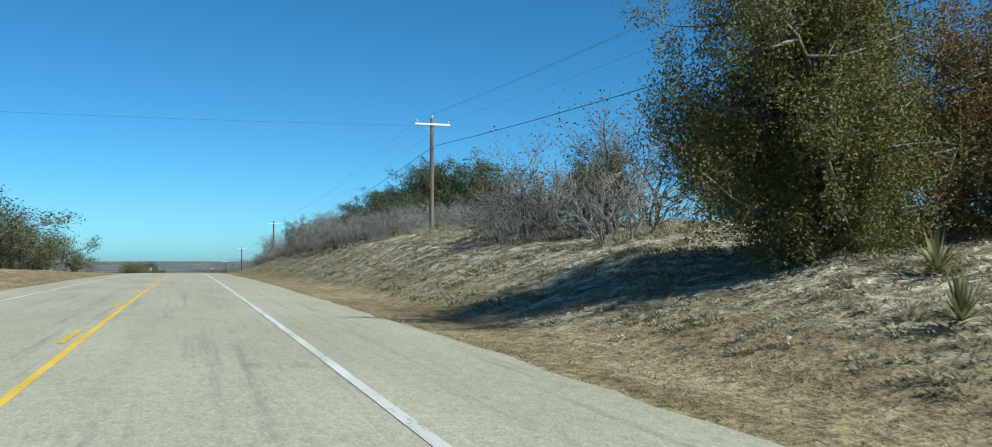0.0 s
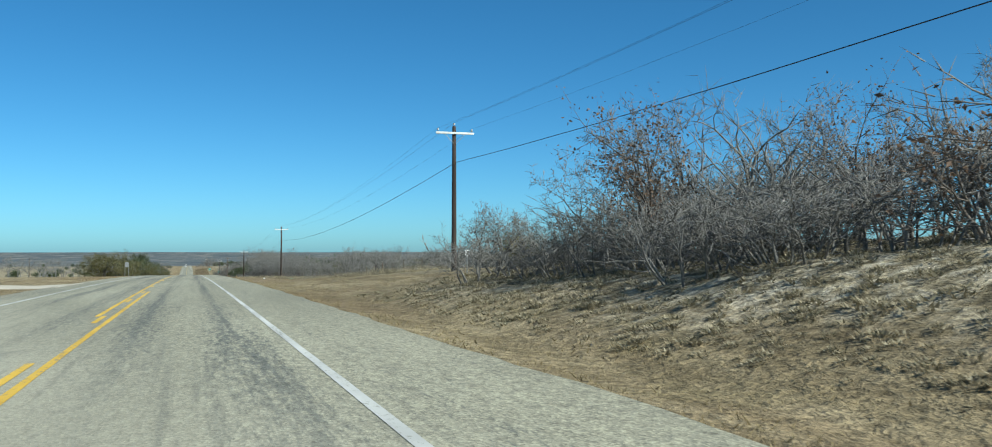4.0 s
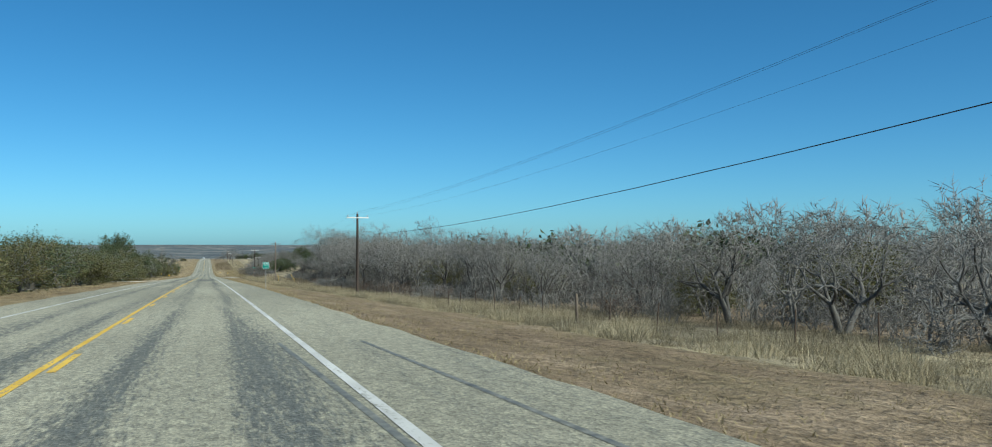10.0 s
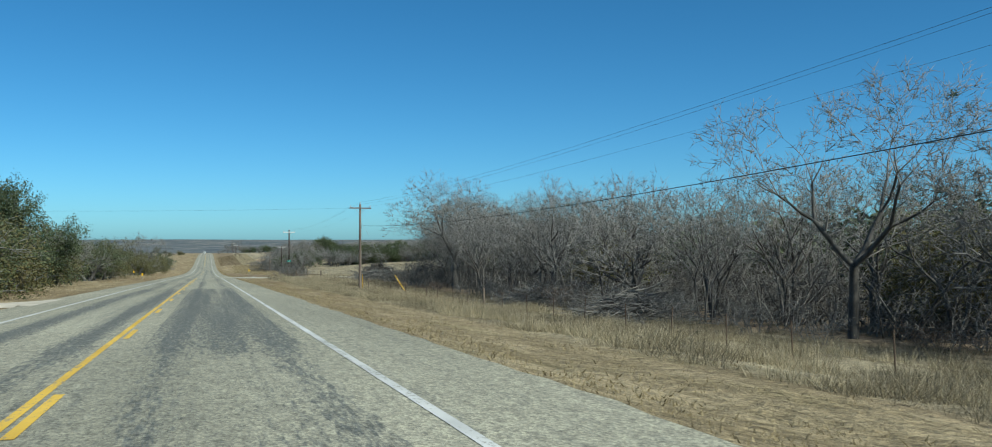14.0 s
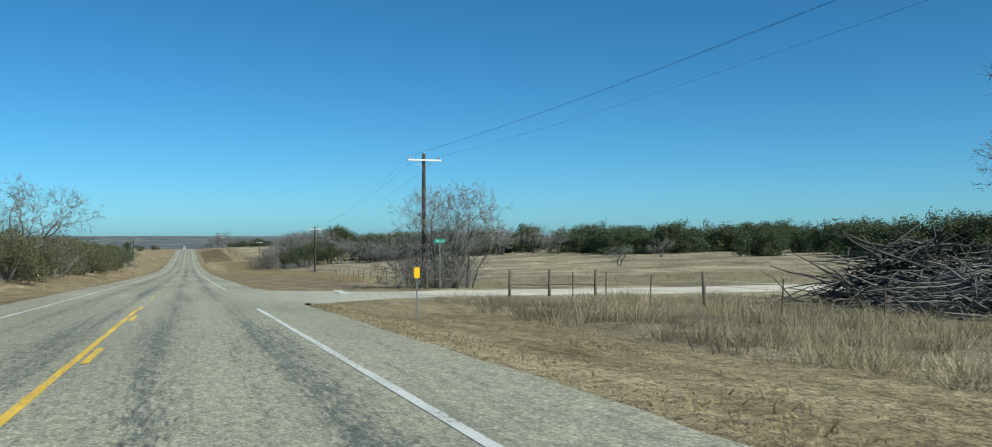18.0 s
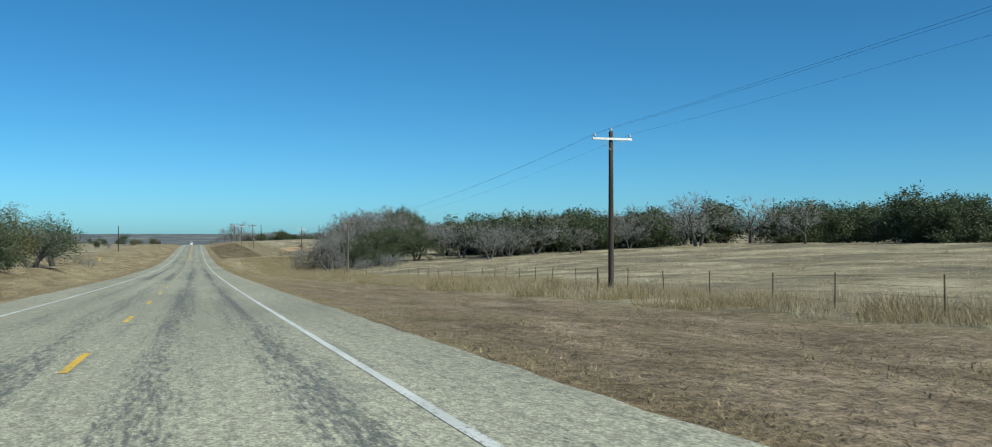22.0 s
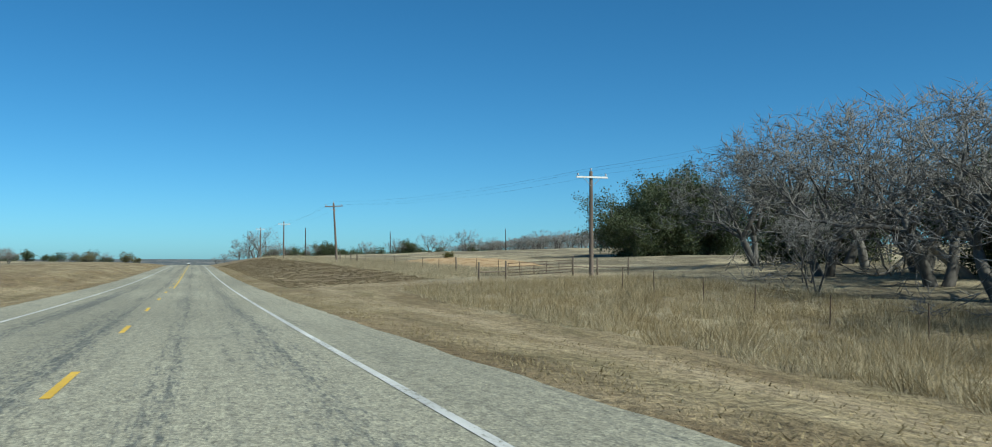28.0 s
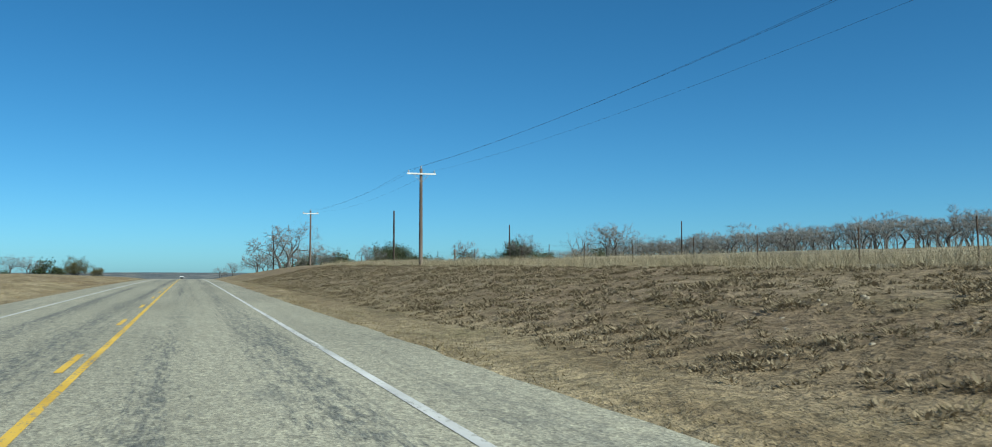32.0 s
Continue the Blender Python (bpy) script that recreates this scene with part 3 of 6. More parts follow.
def tubes(lines):
    """Tapered tubes along lines of (points, radii, sides): vertices and triangles; three-sided ones end in a point."""
    V, T = [], []
    for pts, rad, n in lines:
        base = len(V)
        m = len(pts)
        rings = m - 1 if n == 3 else m
        for i in range(rings):
            d = (pts[min(i + 1, m - 1)] - pts[max(i - 1, 0)])
            if d.length < 1e-6:
                d = Vector((0, 0, 1))
            d.normalize()
            a = d.orthogonal().normalized()
            b = d.cross(a)
            for k in range(n):
                w = 2 * math.pi * k / n
                V.append(pts[i] + (a * math.cos(w) + b * math.sin(w)) * rad[i])
        for i in range(rings - 1):
            for k in range(n):
                p0, p1 = base + i * n + k, base + i * n + (k + 1) % n
                T.append((p0, p1, p1 + n))
                T.append((p0, p1 + n, p0 + n))
        if n == 3:
            V.append(pts[-1])
            k0 = base + (rings - 1) * n
            T += [(k0 + k, k0 + (k + 1) % 3, base + rings * n) for k in range(3)]
    return V, T


def limbs(rng, spec):
    """Grow a plant: returns lines of the heavy wood, of the twigs, and the twig tips."""
    wood, twigs, tips = [], [], []
    top = len(spec["kids"])

    def grow(p, d, length, r, level):
        n = 5 if level == 0 else 4 if level == 1 else 2 if level < top else 1
        pts, rad = [p.copy()], [r]
        d = d.normalized()
        for i in range(n):
            w = spec["wander"] * (0.6 if level == 0 else 1.0)
            d = (d + Vector((rng.uniform(-w, w), rng.uniform(-w, w), rng.uniform(-w, w) + spec["lift"][min(level, len(spec["lift"]) - 1)]))).normalized()
            p = p + d * (length / n)
            if p.z < 0.12:
                p.z = 0.12 + rng.random() * 0.1
                d.z = abs(d.z)
            pts.append(p.copy())
            rad.append(max(r * (1 - 0.62 * (i + 1) / n), spec["thin"]))
        sides = 7 if level == 0 else 5 if level == 1 else 3
        (wood if level < spec.get("heavy", 2) else twigs).append((pts, rad, sides))
        if level >= top:
            tips.append((pts[-1], d))
            tips.append((pts[0].lerp(pts[1], .4), d))
            return
        k = spec["kids"][level]
        k = max(1, int(round(k * rng.uniform(0.75, 1.25))))
        turn = rng.random() * 6.28
        for j in range(k):
            f = spec["first"][min(level, len(spec["first"]) - 1)]
            s = f + (1 - f) * (j + rng.random() * 0.8) / k
            s = min(s, 0.999) * n
            i = int(s)
            q = pts[i].lerp(pts[i + 1], s - i)
            rr = rad[i] * rng.uniform(0.5, 0.72)
            dd = (pts[i + 1] - pts[i]).normalized()
            side = dd.orthogonal().normalized()
            turn += 2.4 + rng.uniform(-0.5, 0.5)
            side.rotate(Matrix.Rotation(turn, 3, dd))
            ang = radians(rng.uniform(*spec["angle"]))
            grow(q, dd * math.cos(ang) + side * math.sin(ang), length * rng.uniform(*spec["ratio"]), max(rr, spec["thin"]), level + 1)
        if level:
            grow(pts[-1], d, length * 0.6, rad[-1], level + 1)

    for s in range(spec["stems"]):
        w = 2 * math.pi * (s + rng.random() * 0.6) / spec["stems"]
        lean = spec["lean"] * rng.uniform(0.5, 1.2)
        off = spec.get("spread", 0.08) * (spec["stems"] > 1)
        d = Vector((math.cos(w) * lean, math.sin(w) * lean, 1))
        grow(Vector((math.cos(w) * off, math.sin(w) * off, -0.12)), d, spec["trunk"] * rng.uniform(0.85, 1.15), spec["r"] * rng.uniform(0.8, 1.1), 0)
    return wood, twigs, tips


def forked(rng, spec):
    """Grow a bare tree by forking: limbs part again and again into a rounded crown, with sprays of fine twigs at the ends."""
    wood, twigs, tips = [], [], []
    top = spec["levels"]

    def grow(p, d, length, r, level):
        n = 4 if level == 0 else 3 if level < 3 else 2 if level < top else 1
        pts, rad = [p.copy()], [r]
        d = d.normalized()
        for i in range(n):
            w = spec["wander"] * (0.5 if level == 0 else 1.0)
            d = (d + Vector((rng.uniform(-w, w), rng.uniform(-w, w), rng.uniform(-w, w) + spec["lift"]))).normalized()
            p = p + d * (length / n)
            if p.z < 0.15:
                p.z, d.z = 0.15 + rng.random() * 0.1, abs(d.z)
            pts.append(p.copy())
            rad.append(max(r * (1 - 0.3 * (i + 1) / n), spec["thin"]))
        (wood if level < spec.get("heavy", 3) else twigs).append((pts, rad, 7 if level == 0 else 5 if level < 3 else 3))
        if level >= top:
            tips.append((pts[-1], d))
            for _ in range(spec["spray"]):
                q = pts[0].lerp(pts[-1], rng.uniform(.2, 1))
                side = Vector((rng.gauss(0, 1), rng.gauss(0, 1), rng.gauss(0.15, 0.8))).normalized()
                twigs.append(([q, q + (d * 0.9 + side).normalized() * length * rng.uniform(.5, 1.1)], [spec["thin"], spec["thin"] * .5], 3))
            return
        k = 3 if rng.random() < spec["three"] or level == 0 else 2
        turn = rng.random() * 6.28
        for j in range(k):
            ang = radians(rng.uniform(*spec["angle"])) * (0.55 if j == 0 and level else 1.0)
            side = d.orthogonal().normalized()
            side.rotate(Matrix.Rotation(turn + 6.283 * j / k + rng.uniform(-.5, .5), 3, d))
            grow(p, d * math.cos(ang) + side * math.sin(ang), length * rng.uniform(*spec["ratio"]), max(rad[-1] * rng.uniform(.68, .92), spec["thin"]), level + 1)
        for _ in range(spec["shoots"] if level else 0):
            i = rng.randrange(n)
            q = pts[i].lerp(pts[i + 1], rng.random())
            side = d.orthogonal().normalized()
            side.rotate(Matrix.Rotation(rng.random() * 6.28, 3, d))
            ang = radians(rng.uniform(35, 75))
            grow(q, d * math.cos(ang) + side * math.sin(ang), length * rng.uniform(.4, .65), max(rad[i] * .45, spec["thin"]), min(level + 2, top))

    for s in range(spec["stems"]):
        w = 2 * math.pi * (s + rng.random() * 0.6) / spec["stems"]
        lean = spec["lean"] * rng.uniform(0.5, 1.2)
        off = spec.get("spread", 0.08) * (spec["stems"] > 1)
        grow(Vector((math.cos(w) * off, math.sin(w) * off, -0.12)), Vector((math.cos(w) * lean, math.sin(w) * lean, 1)), spec["trunk"] * rng.uniform(0.85, 1.15), spec["r"] * rng.uniform(0.8, 1.1), 0)
    return wood, twigs, tips


def leaves(rng, tips, each, size, scatter, flat=0.0, lobe=0.0):
    """Small folded leaf clumps round the tips, left out in patches so that the crown has lobes and gaps."""
    V, T = [], []
    for p, d in tips:
        if lobe and noise.noise(p * lobe) < -.16:
            continue
        for _ in range(each):
            c = p + Vector((rng.gauss(0, scatter), rng.gauss(0, scatter), rng.gauss(0, scatter * (1 - flat))))
            a = Vector((rng.gauss(0, 1), rng.gauss(0, 1), rng.gauss(0, 0.7))).normalized()
            b = a.orthogonal().normalized()
            b.rotate(Matrix.Rotation(rng.random() * 6.28, 3, a))
            s = size * rng.uniform(0.55, 1.3)
            k = len(V)
            h = a.cross(b) * s * 0.3
            V += [c - a * s, c + b * s * 0.55 + h, c + a * s, c - b * s * 0.55 + h]
            T += [(k, k + 1, k + 2), (k, k + 2, k + 3)]
    return V, T


def welded(lines):
    """Tubes in one piece: each limb is tied to the nearest wood that grew before it."""
    V, T = [], []
    for line in lines:
        v, t = tubes([line])
        k = len(V)
        if k:
            c = line[0][0]
            near = min(range(k), key=lambda i: (V[i] - c).length_squared)
            T.append((near, k, k + 1))
        V += v
        T += [(a + k, b + k, d + k) for a, b, d in t]
    return V, T


def plant_mesh(name, vt, mat):
    return mesh_fast(name, [tuple(p) for p in vt[0]], vt[1], mat) if vt[1] else None


SPECS = {
    # tall wood of the creek: pecan and elm
    "tall": dict(levels=7, stems=1, trunk=4.6, r=.34, three=.2, ratio=(.68, .84), angle=(24, 50), lift=.05, wander=.16, thin=.017, lean=.05, shoots=1, spray=3),
    "tall2": dict(levels=6, stems=2, trunk=3.2, r=.22, three=.25, ratio=(.68, .84), angle=(20, 46), lift=.05, wander=.2, thin=.016, lean=.16, shoots=1, spray=3),
    # thin leggy growth inside the wood
    "leggy": dict(levels=5, stems=3, trunk=2.6, r=.085, three=.15, ratio=(.62, .84), angle=(18, 44), lift=.05, wander=.24, thin=.014, lean=.25, spread=.35, shoots=1, spray=3),
    # mesquite: several crooked stems, sprawling
    "mesquite": dict(levels=6, stems=3, trunk=1.6, r=.14, three=.15, ratio=(.68, .88), angle=(22, 54), lift=.02, wander=.32, thin=.013, lean=.55, spread=.14, shoots=1, spray=3),
    "dead": dict(levels=4, stems=2, trunk=2.0, r=.15, three=.15, ratio=(.70, .98), angle=(18, 48), lift=.05, wander=.3, thin=.014, lean=.35, heavy=5, shoots=1, spray=1),
    # grey oak: heavy low limbs, dense twigs
    "greyoak": dict(levels=6, stems=2, trunk=1.8, r=.21, three=.25, ratio=(.68, .9), angle=(24, 56), lift=.02, wander=.3, thin=.014, lean=.42, spread=.2, shoots=1, spray=3),
    "liveoak": dict(stems=2, trunk=2.3, r=.17, kids=(6, 5, 4), ratio=(.5, .74), angle=(32, 72), first=(.3, .25, .2), lift=(.03, .06, .02), wander=.26, thin=.014, lean=.4, spread=.15),
    "smalloak": dict(stems=2, trunk=2.3, r=.17, kids=(6, 5, 3), ratio=(.5, .74), angle=(32, 72), first=(.25, .25, .2), lift=(.03, .06, .02), wander=.26, thin=.014, lean=.4, spread=.15),
    "greatoak": dict(stems=2, trunk=2.2, r=.2, kids=(9, 6, 4), ratio=(.50, .70), angle=(36, 86), first=(.05, .25, .2), lift=(.03, .05, .02), wander=.26, thin=.012, lean=.45, spread=.15),
    "hedge": dict(stems=3, trunk=2.2, r=.13, kids=(5, 4, 3), ratio=(.5, .74), angle=(32, 78), first=(.1, .2, .2), lift=(.03, .05, .02), wander=.26, thin=.014, lean=.45, spread=.3),
    "juniper": dict(stems=2, trunk=2.6, r=.12, kids=(11, 5, 3), ratio=(.34, .62), angle=(35, 75), first=(.08, .2, .2), lift=(.06, .10, .08), wander=.2, thin=.012, lean=.18, spread=.15),
    "cedar": dict(stems=3, trunk=2.8, r=.13, kids=(13, 5, 3), ratio=(.40, .62), angle=(45, 88), first=(.0, .2, .2), lift=(.06, .02, .03), wander=.2, thin=.012, lean=.28, spread=.2),
    "brush": dict(stems=8, trunk=1.25, r=.028, kids=(4, 3, 2), ratio=(.45, .75), angle=(25, 65), first=(.2, .2, .2), lift=(.05, .03, .0), wander=.34, thin=.010, lean=.6, spread=.5, heavy=1),
    "midgrey": dict(levels=5, stems=2, trunk=1.5, r=.18, three=.35, ratio=(.70, .92), angle=(24, 58), lift=.015, wander=.28, thin=.02, lean=.42, spread=.2, shoots=1, spray=4),
    "farbare": dict(levels=4, stems=1, trunk=2.0, r=.13, three=.3, ratio=(.68, .88), angle=(18, 46), lift=.04, wander=.2, thin=.026, lean=.2, shoots=0, spray=4),
    "faroak": dict(stems=2, trunk=2.2, r=.15, kids=(4, 3), ratio=(.5, .74), angle=(32, 72), first=(.3, .25), lift=(.03, .06), wander=.26, thin=.04, lean=.4, spread=.15),
    "twisted": dict(levels=5, stems=1, trunk=2.6, r=.30, three=.25, ratio=(.70, .98), angle=(24, 60), lift=.0, wander=.42, thin=.016, lean=.4, heavy=4, shoots=1, spray=2),
    "evergreen": dict(stems=2, trunk=2.5, r=.12, kids=(11, 5, 3), ratio=(.36, .60), angle=(40, 82), first=(.05, .2, .2), lift=(.05, .05, .04), wander=.22, thin=.012, lean=.25, spread=.2),
    "sapling": dict(stems=2, trunk=2.6, r=.07, kids=(8, 5, 3), ratio=(.35, .6), angle=(30, 60), first=(.2, .2, .2), lift=(.06, .08, .04), wander=.2, thin=.009, lean=.15, spread=.1),
}
KINDS = {
    # kind: spec, variants, wood, twigs, leaf material, leaves a tip, size, scatter
    "tall": ("tall", 3, M_BARK, M_TWIG, None, 0, 0, 0),
    "tall2": ("tall2", 2, M_BARK, M_TWIG, None, 0, 0, 0),
    "leggy": ("leggy", 3, M_BARK, M_TWIG, None, 0, 0, 0),
    "mesquite": ("mesquite", 3, M_BARK, M_TWIG, None, 0, 0, 0),
    "dead": ("dead", 3, M_PALE, M_PALE, None, 0, 0, 0),
    "greyoak": ("greyoak", 3, M_BARK, M_TWIG, None, 0, 0, 0),
    "liveoak": ("smalloak", 3, M_BARK, M_TWIG, M_OAKLEAF, 18, .058, .15),
    "midoak": ("hedge", 3, M_BARK, M_TWIG, M_OAKLEAF, 20, .10, .24),
    "twisted": ("twisted", 2, M_PALE, M_BARK, None, 0, 0, 0),
    "evergreen": ("evergreen", 2, M_BARK, M_TWIG, M_EVERGREEN, 42, .042, .13),
    "rustcedar": ("cedar", 1, M_BARK, M_TWIG, M_RUSTCEDAR, 70, .028, .13),
    "midgrey": ("midgrey", 3, M_BARK, M_TWIG, None, 0, 0, 0),
    "farbare": ("farbare", 5, M_TWIG, M_TWIG, None, 0, 0, 0),
    "faroak": ("faroak", 4, M_TWIG, M_TWIG, M_OAKLEAF, 16, .22, .45),
    "olive": ("hedge", 3, M_BARK, M_TWIG, M_OLIVE, 25, .06, .19),
    "cedar": ("cedar", 1, M_BARK, M_TWIG, M_CEDAR, 115, .0245, .13),
    "bigoak": ("liveoak", 2, M_BARK, M_TWIG, M_OAKLEAF, 64, .043, .135),
    "greatoak": ("greatoak", 2, M_BARK, M_TWIG, M_OAKLEAF, 56, .046, .14),
    "sparse": ("tall2", 1, M_BARK, M_TWIG, M_OLIVE, 1, .06, .12),
    "juniper": ("juniper", 1, M_BARK, M_TWIG, M_CEDAR, 9, .10, .2),
    "brush": ("brush", 4, M_TWIG, M_TWIG, None, 0, 0, 0),
    "redbrush": ("brush", 2, M_REDTWIG, M_REDTWIG, M_RUST, 1, .05, .12),
    "orchard": ("farbare", 4, M_BARK, M_TWIG, None, 0, 0, 0),
    "redtree": ("sapling", 2, M_BARK, M_REDTWIG, M_RUST, 2, .05, .16),
}
PROTOS, TIPS = {}, {}
for _kind, (_spec, _n, _m1, _m2, _m3, _each, _size, _sc) in KINDS.items():
    for _v in range(_n):
        rng = random.Random("%s %d" % (_kind, _v))
        _w, _t, _tips = (forked if "levels" in SPECS[_spec] else limbs)(rng, SPECS[_spec])
        TIPS[_kind, _v] = _tips
        _lv = leaves(rng, _tips, _each, _size, _sc, 0.0, {"rustcedar": 1.6, "bigoak": 1.5, "liveoak": 1.5, "olive": 1.6}.get(_kind, 0.0)) if _m3 else None
        _hi = max(p.z for l in (_t or _w) for p in l[0])
        PROTOS.setdefault(_kind, []).append((plant_mesh("trunk", welded(_w), _m1), plant_mesh("crown", tubes(_t), _m2),
                                             plant_mesh("foliage", _lv, _m3) if _m3 else None, _hi))

LABELS = {
    "tall": ("bare_tree", "tall bare grey pecan tree with upright limbs", "tree"),
    "tall2": ("bare_tree", "forked bare grey elm tree with fine twigs", "tree"),
    "leggy": ("bare_tree", "thin leggy bare grey saplings in a clump", "tree"),
    "mesquite": ("mesquite_tree", "bare sprawling grey mesquite with crooked stems", "tree"),
    "dead": ("dead_tree", "dead bleached tree with broken bare limbs", "tree"),
    "greyoak": ("oak_tree", "bare grey oak with heavy low limbs and dense twigs", "tree"),
    "liveoak": ("live_oak", "dark green live oak with a dense rounded crown", "tree"),
    "midoak": ("live_oak", "dark green live oak standing in the dry field", "tree"),
    "midgrey": ("oak_tree", "bare grey oak standing in the dry field", "tree"),
    "olive": ("evergreen_bush", "olive green evergreen bush beside the highway", "bush"),
    "cedar": ("cedar_tree", "big bushy cedar with green and rust-brown foliage", "tree"),
    "bigoak": ("live_oak", "great dark live oak with a broad dense crown", "tree"),
    "greatoak": ("live_oak", "great dark live oak with a broad dense crown", "tree"),
    "sparse": ("bare_tree", "nearly bare tree with sparse olive leaves", "tree"),
    "twisted": ("oak_tree", "old grey oak with thick crooked bare limbs", "tree"),
    "evergreen": ("evergreen_tree", "bushy dark evergreen leafed down to the ground", "tree"),
    "rustcedar": ("cedar_tree", "bushy cedar with rust-brown foliage", "tree"),
    "juniper": ("cedar_tree", "bushy cedar with green and rust-brown foliage", "tree"),
    "brush": ("shrub", "leafless grey thicket shrub with tangled stems", "shrub"),
    "redbrush": ("shrub", "brownish thicket shrub with a few rust leaves", "shrub"),
    "orchard": ("pecan_tree", "pruned bare pecan in an orchard row", "tree"),
    "redtree": ("young_oak", "young oak with sparse rust-red winter leaves", "tree"),
}
_turns = random.Random(77)
_count = {}


def tree(kind, x, y, height, wide=1.0, label="", group="", v=None, turn=None):
    """A plant of that height; the pieces of one kind share their meshes."""
    i = _count[kind] = _count.get(kind, -1) + 1
    trunk, crown, fol, hi = PROTOS[kind][(i if v is None else v) % len(PROTOS[kind])]
    s = height / hi
    name, text, cat = LABELS[kind]
    m = pose(x, y, ground_z(x, y) - 0.03, 0, 0, _turns.uniform(0, 360) if turn is None else turn) @ Matrix.Diagonal((s * wide, s * wide, s, 1))
    root = thing(name, label or text, cat, group, m)
    part("trunk" if kind not in ("brush", "redbrush") else "stem_clump", trunk, root)
    if crown:
        part("crown" if not fol else "inner_crown", crown, root)
    if fol:
        part("crown", fol, root, "rust-red leaves" if fol.materials[0] == M_RUST else "")
    return root


def arrays(me):
    v = np.empty(len(me.vertices) * 3, np.float32)
    me.vertices.foreach_get("co", v)
    t = np.empty(len(me.polygons) * 3, np.int32)
    me.polygons.foreach_get("vertices", t)
    return v.reshape(-1, 3), t.reshape(-1, 3)


def scatter(name, mat, protos, places, label, category):
    """Many small or far plants joined in one mesh: places are x, y, scale, width, turn, tilt."""
    VV, TT, base = [], [], 0
    for i, (x, y, s, w, a, tilt) in enumerate(places):
        v, t = protos[i % len(protos)]
        c, q = math.cos(a), math.sin(a)
        p = np.empty_like(v)
        p[:, 0] = (v[:, 0] * c - v[:, 1] * q) * s * w + x + tilt * v[:, 2] * s
        p[:, 1] = (v[:, 0] * q + v[:, 1] * c) * s * w + y
        p[:, 2] = v[:, 2] * s + ground_z(x, y) - 0.02
        VV.append(p)
        TT.append(t + base)
        base += len(v)
    if VV:
        tagged(new(name, mesh_fast(name, np.concatenate(VV), np.concatenate(TT), mat)), label, category, kind="stuff")


# -- grass --
_g = random.Random(5)


def blades(rng, n, spread, width, bend):
    """A full tuft of thin blades, one long triangle each."""
    V, T = [], []
    for _ in range(n):
        a, r = rng.random() * 6.28, spread * math.sqrt(rng.random())
        x, y, w, h = math.cos(a) * r, math.sin(a) * r, rng.random() * 3.14, rng.uniform(.22, 1.0)
        b, c = rng.uniform(.05, 1) * bend * h, a + rng.uniform(-1.2, 1.2)
        k = len(V)
        V += [(x - math.cos(w) * width, y - math.sin(w) * width, -.04), (x + math.cos(w) * width, y + math.sin(w) * width, -.04), (x + math.cos(c) * b, y + math.sin(c) * b, h)]
        T.append((k, k + 1, k + 2))
    return np.array(V, np.float32), np.array(T, np.int32)


def hummock(rng):
    """A low rounded clump of matted grass: short arching blades round a few heads."""
    V, T = [], []
    for _ in range(44):
        a, r = rng.random() * 6.28, math.sqrt(rng.random())
        x, y, z = math.cos(a) * r, math.sin(a) * r, .5 * (1 - r * r)
        w, c, b, k = a + 1.57 + rng.uniform(-.6, .6), a + rng.uniform(-.7, .7), rng.uniform(.15, .5), len(V)
        V += [(x - math.cos(w) * .09, y - math.sin(w) * .09, z - .22), (x + math.cos(w) * .09, y + math.sin(w) * .09, z - .22), (x + math.cos(c) * b, y + math.sin(c) * b, z + rng.uniform(-.08, .17))]
        T.append((k, k + 1, k + 2))
    return np.array(V, np.float32), np.array(T, np.int32)


TALL = [blades(_g, 22, .34, .010, .7) for _ in range(7)]
TUSS = [hummock(_g) for _ in range(7)]
WEED = [blades(_g, 34, .46, .009, .95) for _ in range(7)]


def spread(n, x0, x1, y0, y1, h0, h1, seed, clump=0.0, wide=1.0, skip=None):
    r = random.Random(seed)
    out = []
    tries = 0
    while len(out) < n and tries < n * 6:
        tries += 1
        x, y = r.uniform(x0, x1), r.uniform(y0, y1)
        if clump and noise.noise(Vector((x * .35, y * .22, seed))) < clump * r.uniform(-.6, 1):
            continue
        if any(s * x > 0 and a - 2 < y < b + 2 and abs(x) < 60 for s, a, b in DRIVES):
            continue
        if skip and skip(x, y):
            continue
        s = r.uniform(h0, h1) * (1 + .55 * noise.noise(Vector((x * .5, y * .3, seed + 40))))
        out.append((x, y, s, wide * r.uniform(.8, 1.3), r.random() * 6.28, r.uniform(-.12, .12)))
    return out


STUB = []
for _i in range(5):
    _V, _T = [], []
    for _ in range(22):
        _a, _r = _g.random() * 6.28, .8 * math.sqrt(_g.random())
        _x, _y, _w = math.cos(_a) * _r, math.sin(_a) * _r, _g.random() * 3.14
        _k = len(_V)
        _V += [(_x - (.013) * math.cos(_w), _y - (.013) * math.sin(_w), -.1), (_x + (.013) * math.cos(_w), _y + (.013) * math.sin(_w), -.1), (_x + _g.uniform(-.08, .08), _y + _g.uniform(-.08, .08), _g.uniform(.4, 1))]
        _T.append((_k, _k + 1, _k + 2))
    STUB.append((np.array(_V, np.float32) * np.array((1, 1, .085), np.float32), np.array(_T, np.int32)))


def behind_front(x0, x1):
    """From the end of the mown verge to beyond the fence."""
    return lambda x, y: not (front_x(y) + x0 < x < fence_x(y) + x1)


# ---- power lines ----


